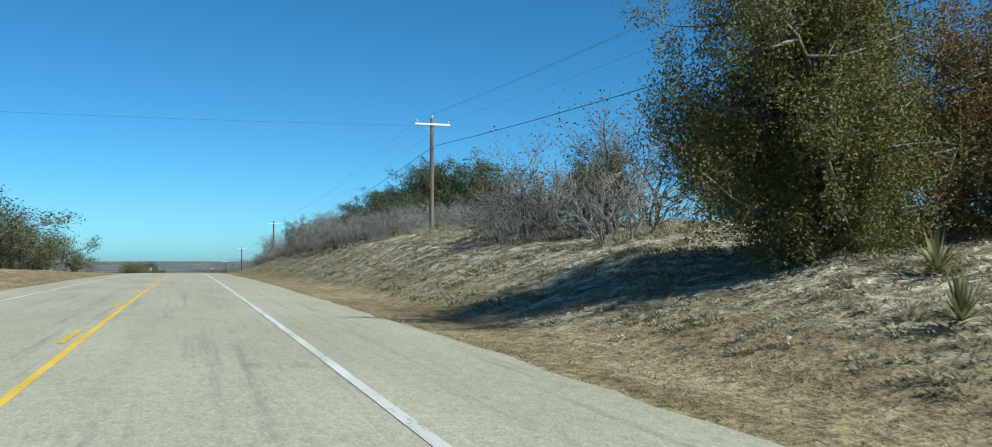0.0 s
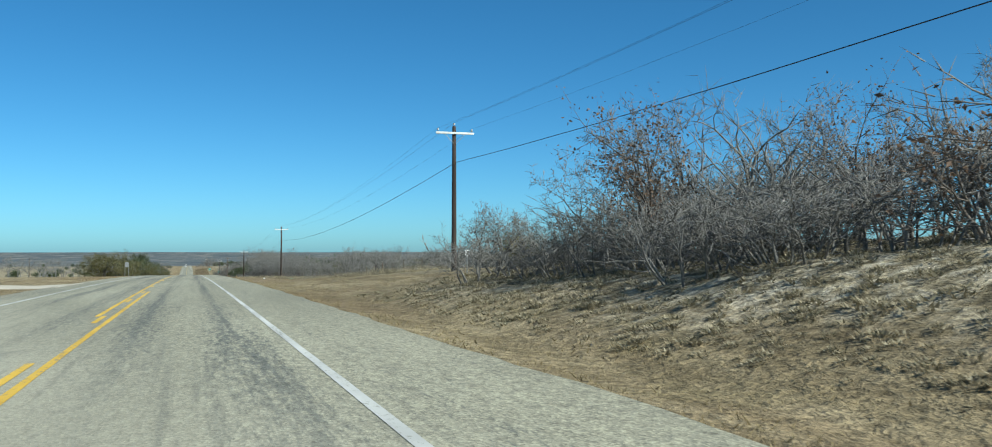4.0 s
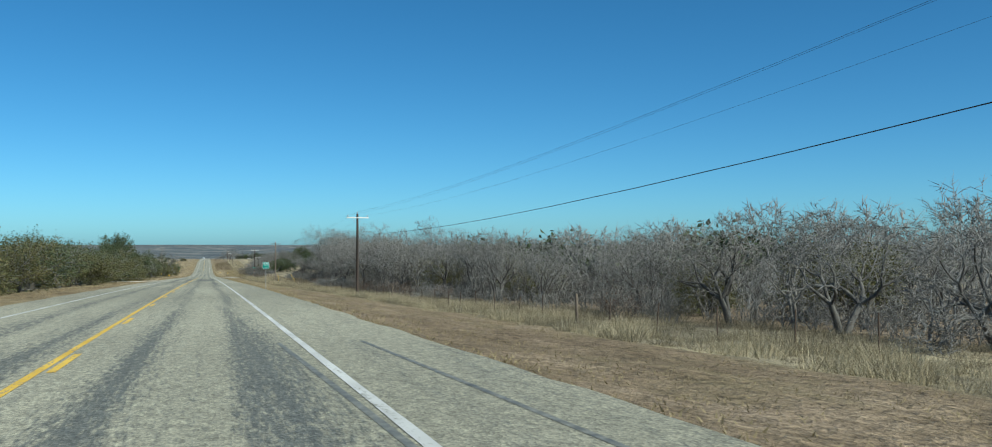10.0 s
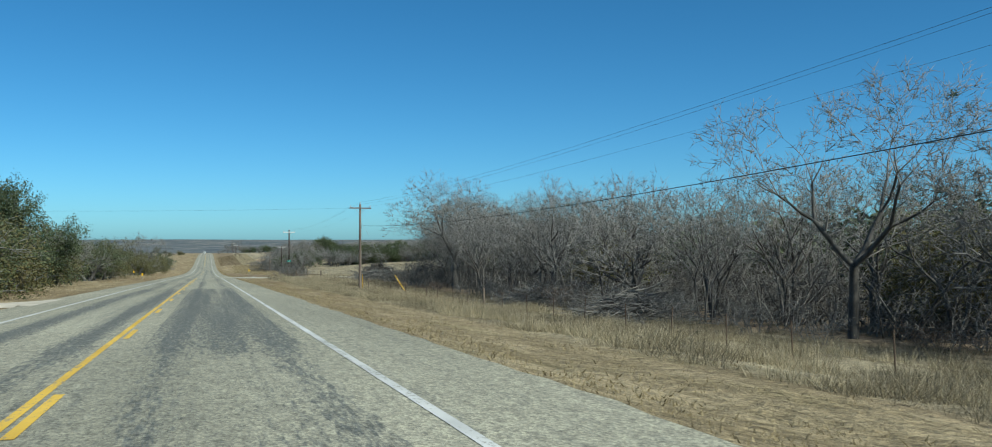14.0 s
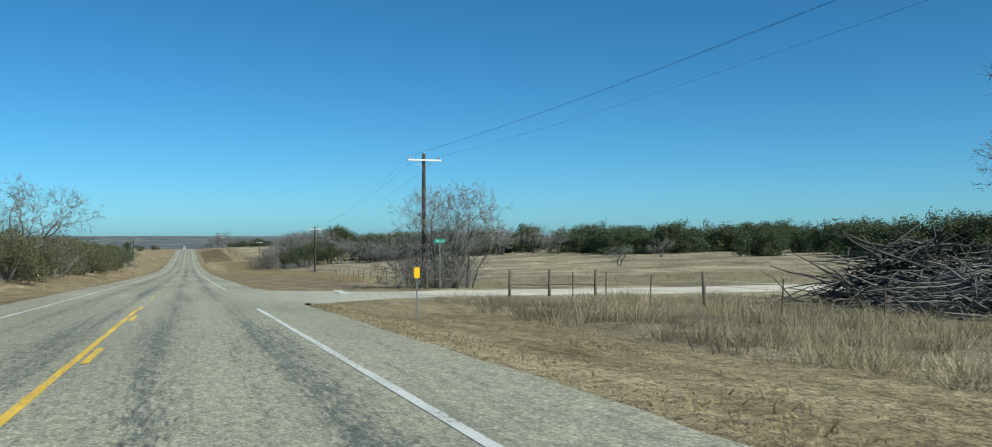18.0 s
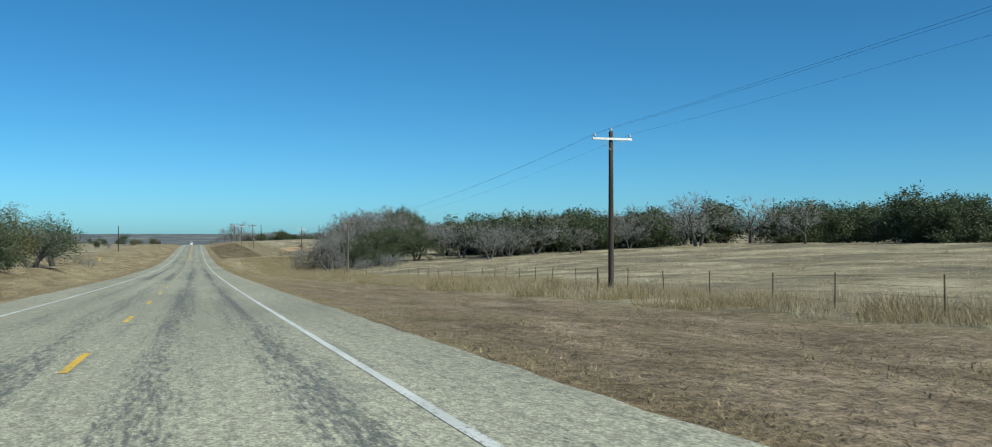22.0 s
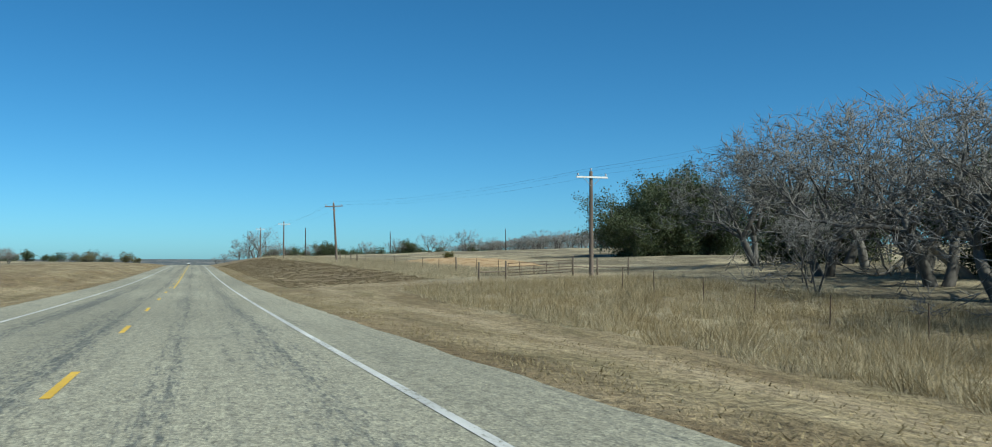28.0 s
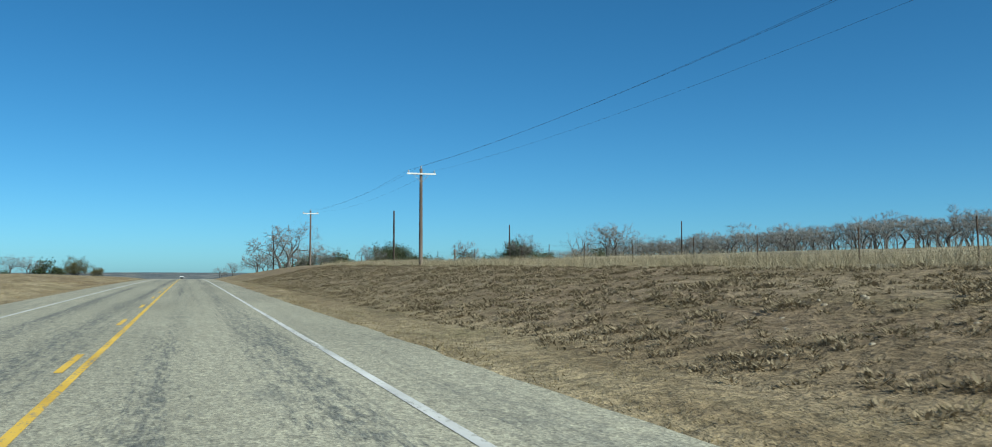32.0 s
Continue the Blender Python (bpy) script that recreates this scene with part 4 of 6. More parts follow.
def box(bm, x0, x1, y0, y1, z0, z1, m=None, bev=0.0):
    r = bmesh.ops.create_cube(bm, size=1.0, matrix=Matrix.Translation(((x0 + x1) / 2, (y0 + y1) / 2, (z0 + z1) / 2)) @ Matrix.Diagonal((x1 - x0, y1 - y0, z1 - z0, 1)))
    if bev:
        es = list({e for v in r["verts"] for e in v.link_edges})
        r2 = bmesh.ops.bevel(bm, geom=es, offset=bev, segments=2, affect='EDGES')
    if m is not None:
        bmesh.ops.transform(bm, matrix=m, verts=r["verts"] if not bev else bm.verts)


def done(name, bm, mat, smooth=False):
    me = bpy.data.meshes.new(name)
    bm.to_mesh(me)
    bm.free()
    me.materials.append(mat)
    if smooth:
        me.polygons.foreach_set("use_smooth", [True] * len(me.polygons))
    return me


def tube_mesh(name, lines, mat):
    return plant_mesh(name, tubes([([Vector(p) for p in pts], rad, n) for pts, rad, n in lines]), mat)


def lathe(name, profile, mat, n=14):
    bm = bmesh.new()
    rings = [[bm.verts.new((r * math.cos(6.2832 * k / n), r * math.sin(6.2832 * k / n), z)) for k in range(n)] for r, z in profile]
    for a, b in zip(rings, rings[1:]):
        for k in range(n):
            bm.faces.new((a[k], a[(k + 1) % n], b[(k + 1) % n], b[k]))
    bm.faces.new(rings[-1])
    bm.faces.new(rings[0][::-1])
    return done(name, bm, mat, True)


def block(name, x0, x1, y0, y1, z0, z1, mat, bev=0.01):
    bm = bmesh.new()
    box(bm, x0, x1, y0, y1, z0, z1, bev=bev)
    return done(name, bm, mat)


INSUL = lathe("insulator", [(.02, 0), (.02, .06), (.075, .07), (.08, .10), (.05, .13), (.065, .15), (.06, .19), (.03, .21)], M_PORC)
COIL = tube_mesh("cable_coil", [([(.0, .25 * math.cos(a), .30 * math.sin(a)) for a in np.linspace(0, 6.2832, 22)], [.014] * 22, 5)], M_WIRE)
# place, height of the top over the ground, brown wood, arm pale, telephone cable
POLES = ((17, -52, 8.4, 0, 1, 1), (17, 59.5, 7.4, 1, 1, 1), (17, 178, 8.7, 0, 1, 1), (17.5, 294, 9.35, 0, 1, 1), (17.3, 410, 8.9, 0, 1, 1), (17.3, 535.5, 9.4, 1, 0, 1),
         (16.6, 620, 9.1, 0, 1, 0), (23.2, 729, 8.8, 0, 1, 0), (27, 847, 9.4, 1, 0, 0), (27.6, 928, 7.5, 1, 1, 0), (18.9, 993.5, 8.1, 1, 0, 0, True, .5), (18.7, 1064, 7.7, 1, 1, 0), (18.7, 1135, 8.4, 1, 1, 0), (20, 1215, 8.5, 0, 1, 0))
TOPS, ARMS, LOW = [], [[], []], []


def utility_pole(x, y, h, brown, pale, cable, arms=True, lean=0.0):
    """A pole whose top stands over (x, y) and whose foot is set lean metres to the side."""
    g = ground_z(x + lean, y)
    root = thing("utility_pole", ("brown" if brown else "dark") + " wooden utility pole" + (" with a " + ("pale" if pale else "weathered") + " crossarm" if arms else " standing bare without a crossarm"), "utility pole",
                 "poles along the highway", pose(x + lean, y, g, ry=-math.degrees(math.atan2(lean, h))))
    wood = M_POLEBROWN if brown else M_POLE
    part("pole", lathe("pole", [(.165, -.3), (.16, .4), (.14, h * .5), (.115, h - .05), (.10, h)], wood), root)
    if not arms:
        return root
    arm = M_ARM if pale else M_POLEBROWN
    za = h - .5
    part("crossarm", block("crossarm", -1.18, 1.18, -.22, -.12, za, za + .13, arm, .012), root, "pale crossarm" if pale else "")
    for s in (-1, 1):
        part("brace", tube_mesh("brace", [([(s * .62, -.17, za), (s * .08, -.17, za - .55)], [.018, .018], 4)], M_STEEL), root)
        part("insulator", INSUL, root, "", pose(s * 1.05, -.17, za + .13))
    part("insulator", INSUL, root, "", pose(0, 0, h))
    if cable:
        part("cable_coil", COIL, root, "loop of black cable", pose(.14, .28, h * .75 - .2))
        LOW.append((x + .12, y, g + h * .75))
    TOPS.append((x, y, g + h + .22))
    for i, s in enumerate((-1, 1)):
        ARMS[i].append((x + s * 1.05, y - .17, g + za + .34))
    return root


for p in POLES:
    utility_pole(*p)
utility_pole(30.5, 1130, 8.0, 0, 0, 0, False)
utility_pole(103, 1172, 8.0, 0, 0, 0, False)
utility_pole(62, 1168, 7.4, 0, 0, 0, False)
utility_pole(-21, 988, 7.8, 0, 0, 0, False)
utility_pole(-22.5, 138, 7.6, 0, 0, 0, False)
utility_pole(29, 1260, 8.2, 0, 0, 0, False)


def wire(name, pts, r, sag, label):
    root = thing(name, label, "overhead wire", "wires between the poles")
    for a, b in zip(pts, pts[1:]):
        a, b = Vector(a), Vector(b)
        s = sag * (b - a).length / 110
        line = ([a.lerp(b, t) - Vector((0, 0, 4 * s * t * (1 - t))) for t in np.linspace(0, 1, 13)], [r] * 13, 4)
        part("span", tube_mesh("span", [line], M_WIRE), root)


wire("power_wire", TOPS, .005, 1.1, "thin dark power wire strung between pole tops")
for a in ARMS:
    wire("power_wire", a, .004, 1.2, "thin dark power wire strung from crossarms")
wire("telephone_cable", LOW, .017, 1.2, "thick black telephone cable slung between the poles")
utility_pole(-46, 52, 8.6, 0, 1, 0, False)
wire("power_wire", [(17, 59.5, ground_z(17, 59.5) + 6.9), (-46, 52, ground_z(-46, 52) + 8.5)], .007, .9, "thin dark power wire crossing over the highway")
utility_pole(-60, 545, 8.6, 0, 1, 0, False)
wire("power_wire", [(17.3, 535.5, ground_z(17.3, 535.5) + 9.0), (-60, 545, ground_z(-60, 545) + 8.5)], .007, .9, "thin dark power wire crossing over the highway")


def guy(x0, y0, z0, x1, y1):
    root = thing("guy_wire", "steel guy wire with a yellow plastic guard", "guy wire", "", pose(x1, y1, ground_z(x1, y1)))
    a, b = Vector((0, 0, -.05)), Vector((x0 - x1, y0 - y1, z0 - ground_z(x1, y1)))
    part("strand", tube_mesh("strand", [([a, b], [.009, .009], 4)], M_STEEL), root)
    part("guard", tube_mesh("guard", [([a.lerp(b, .0), a.lerp(b, 2.3 / b.length)], [.035, .035], 8)], M_AMBER), root, "yellow guard")


guy(17.3, 535.5, ground_z(17.3, 535.5) + 7.5, 18.5, 541)
guy(17.3, 535.5, ground_z(17.3, 535.5) + 7.5, 22, 533.5)

# ---- fences ----
TPOST = tube_mesh("post", [([(0, 0, -.2), (0, 0, 1.22)], [.028, .024], 5)], M_TPOST)
WPOST = lathe("post", [(.075, -.2), (.07, .6), (.065, 1.30), (.05, 1.33)], M_WOOD, 8)


def fence(y0, y1, step, label):
    root = thing("wire_fence", label, "fence", "", pose(fence_x(y0), y0, ground_z(fence_x(y0), y0)))
    org = root.matrix_basis.translation
    pts = []
    r = random.Random(int(y0))
    y = y0
    i = 0
    while y <= y1:
        x = fence_x(y)
        p = Vector((x, y, ground_z(x, y)))
        pts.append(p - org)
        wood = i % 11 == 3
        part("post", WPOST if wood else TPOST, root, "wooden post" if wood else "", Matrix.Translation(p - org) @ pose(0, 0, 0, r.uniform(-3, 3), r.uniform(-4, 4), r.uniform(0, 90)))
        y += step * r.uniform(.85, 1.15)
        i += 1
    for h in (.3, .58, .86, 1.12):
        part("wire", tube_mesh("wire", [([p + Vector((0, 0, h)) for p in pts], [.0035] * len(pts), 3)], M_TPOST), root)


fence(22, 112, 4.6, "barbed wire fence of weathered posts on top of the bank")
fence(196, 600, 4.3, "barbed wire fence of thin rusty steel posts in tall grass")
fence(614, 919, 4.6, "barbed wire fence of steel and wooden posts along a field")
fence(934, 1180, 5.2, "barbed wire fence of thin steel posts above the bank")


def brace(points, label):
    """A corner of thick wooden posts tied by a rail."""
    x0, y0 = points[0]
    g = ground_z(x0, y0)
    root = thing("fence_brace", label, "fence", "", pose(x0, y0, g))
    loc = []
    for x, y in points:
        p = Vector((x - x0, y - y0, ground_z(x, y) - g))
        loc.append(p)
        part("post", WPOST, root, "", Matrix.Translation(p) @ pose(0, 0, 0, 2, -2, 30))
    for a, b in zip(loc, loc[1:]):
        part("rail", tube_mesh("rail", [([a + Vector((0, 0, .62)), b + Vector((0, 0, .56))], [.05, .045], 7)], M_WOOD), root)


brace(((16.2, 617.6), (18.6, 618.4)), "dark wooden fence corner brace with rails in dry grass")
brace(((21.6, 995.5), (21.8, 991.8)), "grey wooden fence brace beside a utility pole")
brace(((16.4, 601.5), (18.3, 601), (20.6, 600.6)), "dark wooden fence brace beside the county road")

brace(((20.3, 931.0), (22.4, 931.3)), "dark wooden fence brace beside the field gate")
brace(((28.0, 932.3), (30.2, 932.8), (32.2, 931.6)), "dark wooden fence brace beside the field gate")


def field_gate(x0, y0, x1, y1):
    """A tubular gate hung between two posts."""
    g = ground_z(x0, y0)
    root = thing("field_gate", "rusty tubular steel field gate, closed, between wooden posts", "gate", "", pose(x0, y0, g))
    d = Vector((x1 - x0, y1 - y0, ground_z(x1, y1) - g))
    for h in (.25, .45, .65, .88, 1.12):
        part("rail", tube_mesh("rail", [([Vector((0, 0, h)), d + Vector((0, 0, h))], [.024, .024], 6)], M_TPOST), root)
    for t in (0, .2, .4, .6, .8, 1):
        part("upright", tube_mesh("upright", [([d * t + Vector((0, .01, .22)), d * t + Vector((0, .01, 1.15))], [.02, .02], 6)], M_TPOST), root)


field_gate(22.6, 931.35, 27.85, 932.25)

# ---- signs and markers ----


def words(text, size, mat, parent, m, name="lettering"):
    c = bpy.data.curves.new(name, 'FONT')
    c.body, c.size, c.align_x, c.align_y, c.extrude = text, size, 'CENTER', 'CENTER', .001
    ob = new(name, c)
    me = bpy.data.meshes.new_from_object(ob)
    bpy.data.objects.remove(ob)
    me.materials.append(mat)
    return part(name, me, parent, "white lettering", m)


def plate(name, w, h, mat, t=.006, r=.03):
    bm = bmesh.new()
    box(bm, -w / 2, w / 2, -t / 2, t / 2, -h / 2, h / 2)
    es = [e for e in bm.edges if abs((e.verts[0].co - e.verts[1].co).y) > t * .5]
    bmesh.ops.bevel(bm, geom=es, offset=r, segments=3, affect='EDGES')
    return done(name, bm, mat)


FACE = pose(0, 0, 0, 90, 0, 0)
sgn = thing("county_road_sign", "green county road sign on a steel post in dry grass", "road sign", "", pose(7.6, 407, ground_z(7.6, 407)))
part("post", tube_mesh("post", [([(0, .03, -.2), (0, .03, 2.55)], [.03, .03], 8)], M_STEEL), sgn)
top = 2.32
part("border", plate("border", .62, .66, M_SIGNWHITE), sgn, "white border", pose(0, 0, top))
part("panel", plate("panel", .585, .625, M_GREEN), sgn, "green panel", pose(0, -.004, top))
words("CO RD", .15, M_SIGNWHITE, sgn, pose(0, -.0085, top + .205) @ FACE)
words("213", .22, M_SIGNWHITE, sgn, pose(0, -.0085, top + .025) @ FACE)
bm = bmesh.new()
arrow = [bm.verts.new(p) for p in ((-.17, 0, -.025), (.06, 0, -.025), (.06, 0, -.075), (.18, 0, 0), (.06, 0, .075), (.06, 0, .025), (-.17, 0, .025))]
bm.faces.new(arrow)
bmesh.ops.solidify(bm, geom=bm.faces[:], thickness=.003)
part("arrow", done("arrow", bm, M_SIGNWHITE), sgn, "white arrow", pose(0, -.0085, top - .19))

sgn = thing("street_sign", "small green street name sign with a stop sign seen from behind", "road sign", "", pose(16.1, 613.8, ground_z(16.1, 613.8)))
part("post", tube_mesh("post", [([(0, 0, -.2), (0, 0, 2.95)], [.03, .03], 8)], M_STEEL), sgn)
part("blade", plate("blade", .72, .24, M_GREEN, .006, .02), sgn, "green name blade", pose(0, 0, 3.05))
words("CR 213", .17, M_SIGNWHITE, sgn, pose(0, -.0045, 3.05) @ FACE)


def marker(x, y, h, w, mat, label, post=.02):
    root = thing("delineator", label, "road marker", "", pose(x, y, ground_z(x, y)))
    part("post", tube_mesh("post", [([(0, 0, -.15), (0, 0, h)], [post, post], 6)], M_STEEL), root)
    part("reflector", plate("reflector", w, w * 1.9, mat, .012, .02), root, "", pose(0, -.025, h - w * .7))


marker(7.6, 584.3, 1.45, .165, M_AMBER, "yellow object marker panel on a steel post")
marker(9.0, 854, 1.25, .155, M_AMBER, "yellow object marker panel on a steel post")
marker(9.0, 861, 1.15, .10, M_SIGNWHITE, "small white reflector marker on a thin post")
marker(-8.2, 588, 1.1, .2, M_AMBER, "yellow object marker beyond the far shoulder")
marker(-11.5, 617, 1.1, .2, M_AMBER, "yellow object marker beyond the far shoulder")
marker(-12, 830, 1.1, .2, M_AMBER, "yellow object marker beyond the far shoulder")
marker(-10, 640, 1.0, .12, M_SIGNWHITE, "small white reflector marker on a thin post")
sgn = thing("road_sign", "grey highway sign on twin posts at the far shoulder", "road sign", "", pose(-8.9, 307, ground_z(-8.9, 307)))
for s in (-.3, .3):
    part("post", tube_mesh("post", [([(s, .02, -.2), (s, .02, 2.6)], [.03, .03], 6)], M_STEEL), sgn)
part("panel", plate("panel", .55, .9, M_STEEL), sgn, "", pose(0, -.02, 2.2))
sgn = thing("road_sign", "small white roadside sign on a steel post", "road sign", "", pose(13.4, 163, ground_z(13.4, 163)))
part("post", tube_mesh("post", [([(0, .02, -.2), (0, .02, 1.1)], [.025, .025], 6)], M_STEEL), sgn)
part("panel", plate("panel", .2, .28, M_SIGNWHITE), sgn, "", pose(0, -.02, 1.0))

# a padlocked meter tag on the corner pole
part("tag", block("tag", -.09, .09, -.21, -.17, 1.7, 1.95, M_AMBER), [o for o in scene.objects if o.name.startswith("utility_pole") and abs(o.location.y - 620) < 1][0], "yellow tag")


def litter(x, y, mat, s, seed, label):
    bm = bmesh.new()
    bmesh.ops.create_icosphere(bm, subdivisions=2, radius=s)
    for v in bm.verts:
        v.co *= 1 + .45 * noise.noise(v.co * (3 / s) + Vector((seed, 0, 0)))
        v.co.z *= .55
    ob = new("plastic_litter", done("plastic_litter", bm, mat))
    ob.location = (x, y, ground_z(x, y) + s * .35)
    tagged(ob, label, "litter")


litter(15.6, 371, M_LITTER, .18, 3, "crumpled white plastic bag caught in dry grass")
litter(14.5, 247, M_LITTERG, .22, 5, "crumpled green plastic wrapper in dry grass")
litter(10.4, 238, M_LITTER, .11, 8, "crumpled pale plastic scrap in dry grass")
litter(14.3, 366, M_LITTER, .1, 9, "crumpled white cup lying in dry grass")


# ---- far van on the highway ----
def van(x, y):
    root = thing("van", "distant white van on the highway", "van", "", pose(x, y, float(road_z(y)) + .006))
    part("body", block("body", -.98, .98, 1.2, 5.2, .45, 2.5, M_SIGNWHITE, .12), root)
    part("bonnet", block("bonnet", -.95, .95, -.1, 1.25, .45, 1.25, M_SIGNWHITE, .14), root)
    part("windscreen", block("windscreen", -.85, .85, 1.12, 1.2, 1.35, 2.25, M_GLASSD, .02), root)
    part("bumper", block("bumper", -.95, .95, -.25, -.1, .35, .6, M_STEEL, .03), root)
    wheel = lathe("wheel", [(.2, -.11), (.34, -.1), (.36, 0), (.34, .1), (.2, .11)], M_RUBBER)
    for s in (-1, 1):
        for q in (.6, 4.2):
            part("wheel", wheel, root, "", pose(s * .85, q, .36, 0, 90, 0))


van(-1.8, 1450)


def tyre_scrap(x, y, turn, size):
    """A curled strip of torn tread on the shoulder."""
    bm = bmesh.new()
    rows = []
    for i in range(9):
        a = -1.0 + 2.0 * i / 8
        w = .07 * (1 - .5 * abs(a) ** 3) * (1 + .3 * math.sin(5 * a))
        rows.append([bm.verts.new((a * .28 * size, s * w * size, (.02 + .05 * a * a) * size)) for s in (-1, 1)])
    for p, q in zip(rows, rows[1:]):
        bm.faces.new((p[0], q[0], q[1], p[1]))
    bmesh.ops.solidify(bm, geom=bm.faces[:], thickness=.012)
    ob = new("tyre_scrap", done("tyre_scrap", bm, M_RUBBER))
    ob.matrix_basis = pose(x, y, float(road_z(y)) + .002, 0, 0, turn)
    tagged(ob, "curled black strip of torn tyre tread on the road shoulder", "litter")


tyre_scrap(5.2, 972, 20, .6)
tyre_scrap(5.5, 953.6, -15, .8)
tyre_scrap(4.5, 974.7, 60, .4)

# ---- trees and brush, along the highway ----
# the cut bank
tree("cedar", 13.8, 15.6, 8.5, .75, "big bushy cedar, green turning rust-brown, on the bank", v=0, turn=40)
tree("rustcedar", 18.0, 14.9, 5.9, .8, "bushy cedar with rust-brown foliage on the bank", turn=10)
tree("evergreen", 22, 31, 6.6, .8, "bushy green cedar at the top of the bank", v=1, turn=120)
tree("redtree", 15.4, 36.5, 5.4, 1.15, v=0)
tree("redtree", 16.5, 31, 5.2, 1.1, "bare young oak with few rust leaves on the bank", v=1)
tree("leggy", 19, 33, 5.0, 1.1)
for x, y, h in ((15.0, 27, 2.3), (16.2, 29.5, 2.8), (15.4, 32.5, 2.6), (16.8, 34.5, 3.0), (15.0, 38, 2.4), (16.4, 40, 3.0), (15.4, 42, 2.4), (17.4, 43.5, 2.6), (17.6, 37, 3.2), (14.2, 35, 1.8)):
    tree("brush", x, y, h, 1.3, "tangled grey brush on the crest of the bank")
# added bush, there to throw a dense shadow down the slope
tree("evergreen", 19.4, 39, 4.2, 1.0, "dark evergreen bush added behind brush to shade the bank")
# the crown of live oaks above the brush
for x, y, h, w in ((20.0, 89.5, 5.2, 1.25), (22.8, 83, 7.0, 1.25), (25.5, 77, 6.6, 1.3), (23.6, 108, 3.9, 1.0)):
    tree("bigoak", x, y, h, w, "broad dark live oak crowning the bank")
tree("evergreen", 15.7, 123.6, 5.2, .95, "dark evergreen leafed to the ground at the bank's end", v=0)
tree("evergreen", 18.8, 122.5, 4.3, .95, "dark evergreen leafed to the ground at the bank's end", v=1)
tree("evergreen", 22.4, 117.5, 5.0, 1.0)
tree("evergreen", 25.5, 121, 4.6, 1.0)
tree("greyoak", 22.5, 113, 5.4, .85)
tree("redtree", 20.5, 104, 5.0, 1.0)
tree("olive", 18.5, 113, 3.0, 1.0)
for x, y, h, k in ((14.2, 147, 5.2, "redtree"), (15.8, 150, 5.3, "greyoak"), (17.5, 143, 4.6, "redtree"), (16.5, 155, 4.6, "mesquite"), (16.2, 145, 5.2, "dead"), (18.5, 138, 4.2, "leggy"), (20.5, 147, 5.0, "greyoak"), (20, 130, 4.2, "greyoak"), (22, 160, 4.2, "leggy")):
    tree(k, x, y, h)
r = random.Random(21)
# brush along the upper slope; it thins out where the slope lies open
for i in range(58):
    y = 40 + 2.0 * i
    if 114 < y < 136:
        continue
    x = float(np.interp(y, (40, 56, 66, 100, 112, 130, 160), (17.5, 17, 14.6, 13.6, 16.5, 15, 15.5))) + r.uniform(-.7, .9)
    k = float(np.interp(y, (40, 46, 50, 54, 64, 90, 100), (.8, .6, .4, .4, .8, .85, 1)))
    tree("redbrush" if r.random() < .1 else "brush", x, y, k * r.uniform(2.0, 3.0), r.uniform(1, 1.3))
    tree("brush", x + r.uniform(1.8, 3.4), y + r.uniform(-1, 1), k * r.uniform(2.4, 3.4), 1.25)
    if r.random() < .5 and y > 60:
        tree("brush", x - r.uniform(.8, 1.5), y + r.uniform(-1, 1), r.uniform(.9, 1.6), 1.25)
for i in range(14):
    y = r.uniform(93, 112)
    tree(r.choice(("mesquite", "leggy", "mesquite", "greyoak")), r.uniform(15.5, 20), y, r.uniform(3.0, 4.4), 1.1)
# added low oaks: their dark leaves stand in for shade beneath the big oaks
for x, y, h in ((18, 70, 3.0), (19, 76, 3.4), (17.6, 82, 3.0), (18.5, 95, 3.2), (19, 101, 3.4)):
    tree("liveoak", x, y, h, 1.2, "low dark evergreen oak added to deepen shade among grey brush")
for i in range(18):
    tree("brush", r.uniform(13.2, 17), r.uniform(62, 110), r.uniform(1.6, 3.0), 1.3)
tree("juniper", 17, 166, 1.8, 1.2, "small rust-brown cedar bush on the bank")
for x, y, h in ((13.6, 141, 2.4), (14.0, 145, 2.2), (13.4, 149, 2.4), (14.4, 153, 2.2), (16.5, 147, 2.8), (17.5, 152, 2.6), (16, 137, 2.6)):
    tree("brush", x, y, h, 1.2)
for i in range(18):
    tree("brush", r.uniform(12.0, 14.6), r.uniform(137, 158), r.uniform(1.1, 2.1), 1.5)
tree("mesquite", 14.6, 163, 3.4, .9)
tree("mesquite", 16.6, 166.5, 3.3, .9)
tree("mesquite", 24.9, 191, 4.6)
tree("mesquite", 27.5, 193, 4.2)

# yuccas on the bank
def yucca_mesh(seed):
    q = random.Random(seed)
    V, T = [], []
    for _ in range(70):
        a, up = q.random() * 6.28, math.radians(q.uniform(5, 85))
        d = Vector((math.cos(a) * math.cos(up), math.sin(a) * math.cos(up), math.sin(up)))
        side = Vector((-math.sin(a), math.cos(a), 0)) * .022
        p, n = Vector((0, 0, .12)), q.uniform(.45, .75)
        k = len(V)
        mid = p + d * n * .5 + Vector((0, 0, -.008))
        V += [p - side * .7, p + side * .7, mid - side, mid + side, p + d * n + Vector((0, 0, -.05 * math.cos(up)))]
        T += [(k, k + 1, k + 3), (k, k + 3, k + 2), (k + 2, k + 3, k + 4)]
    return plant_mesh("leaf_rosette", (V, T), M_YUCCA)


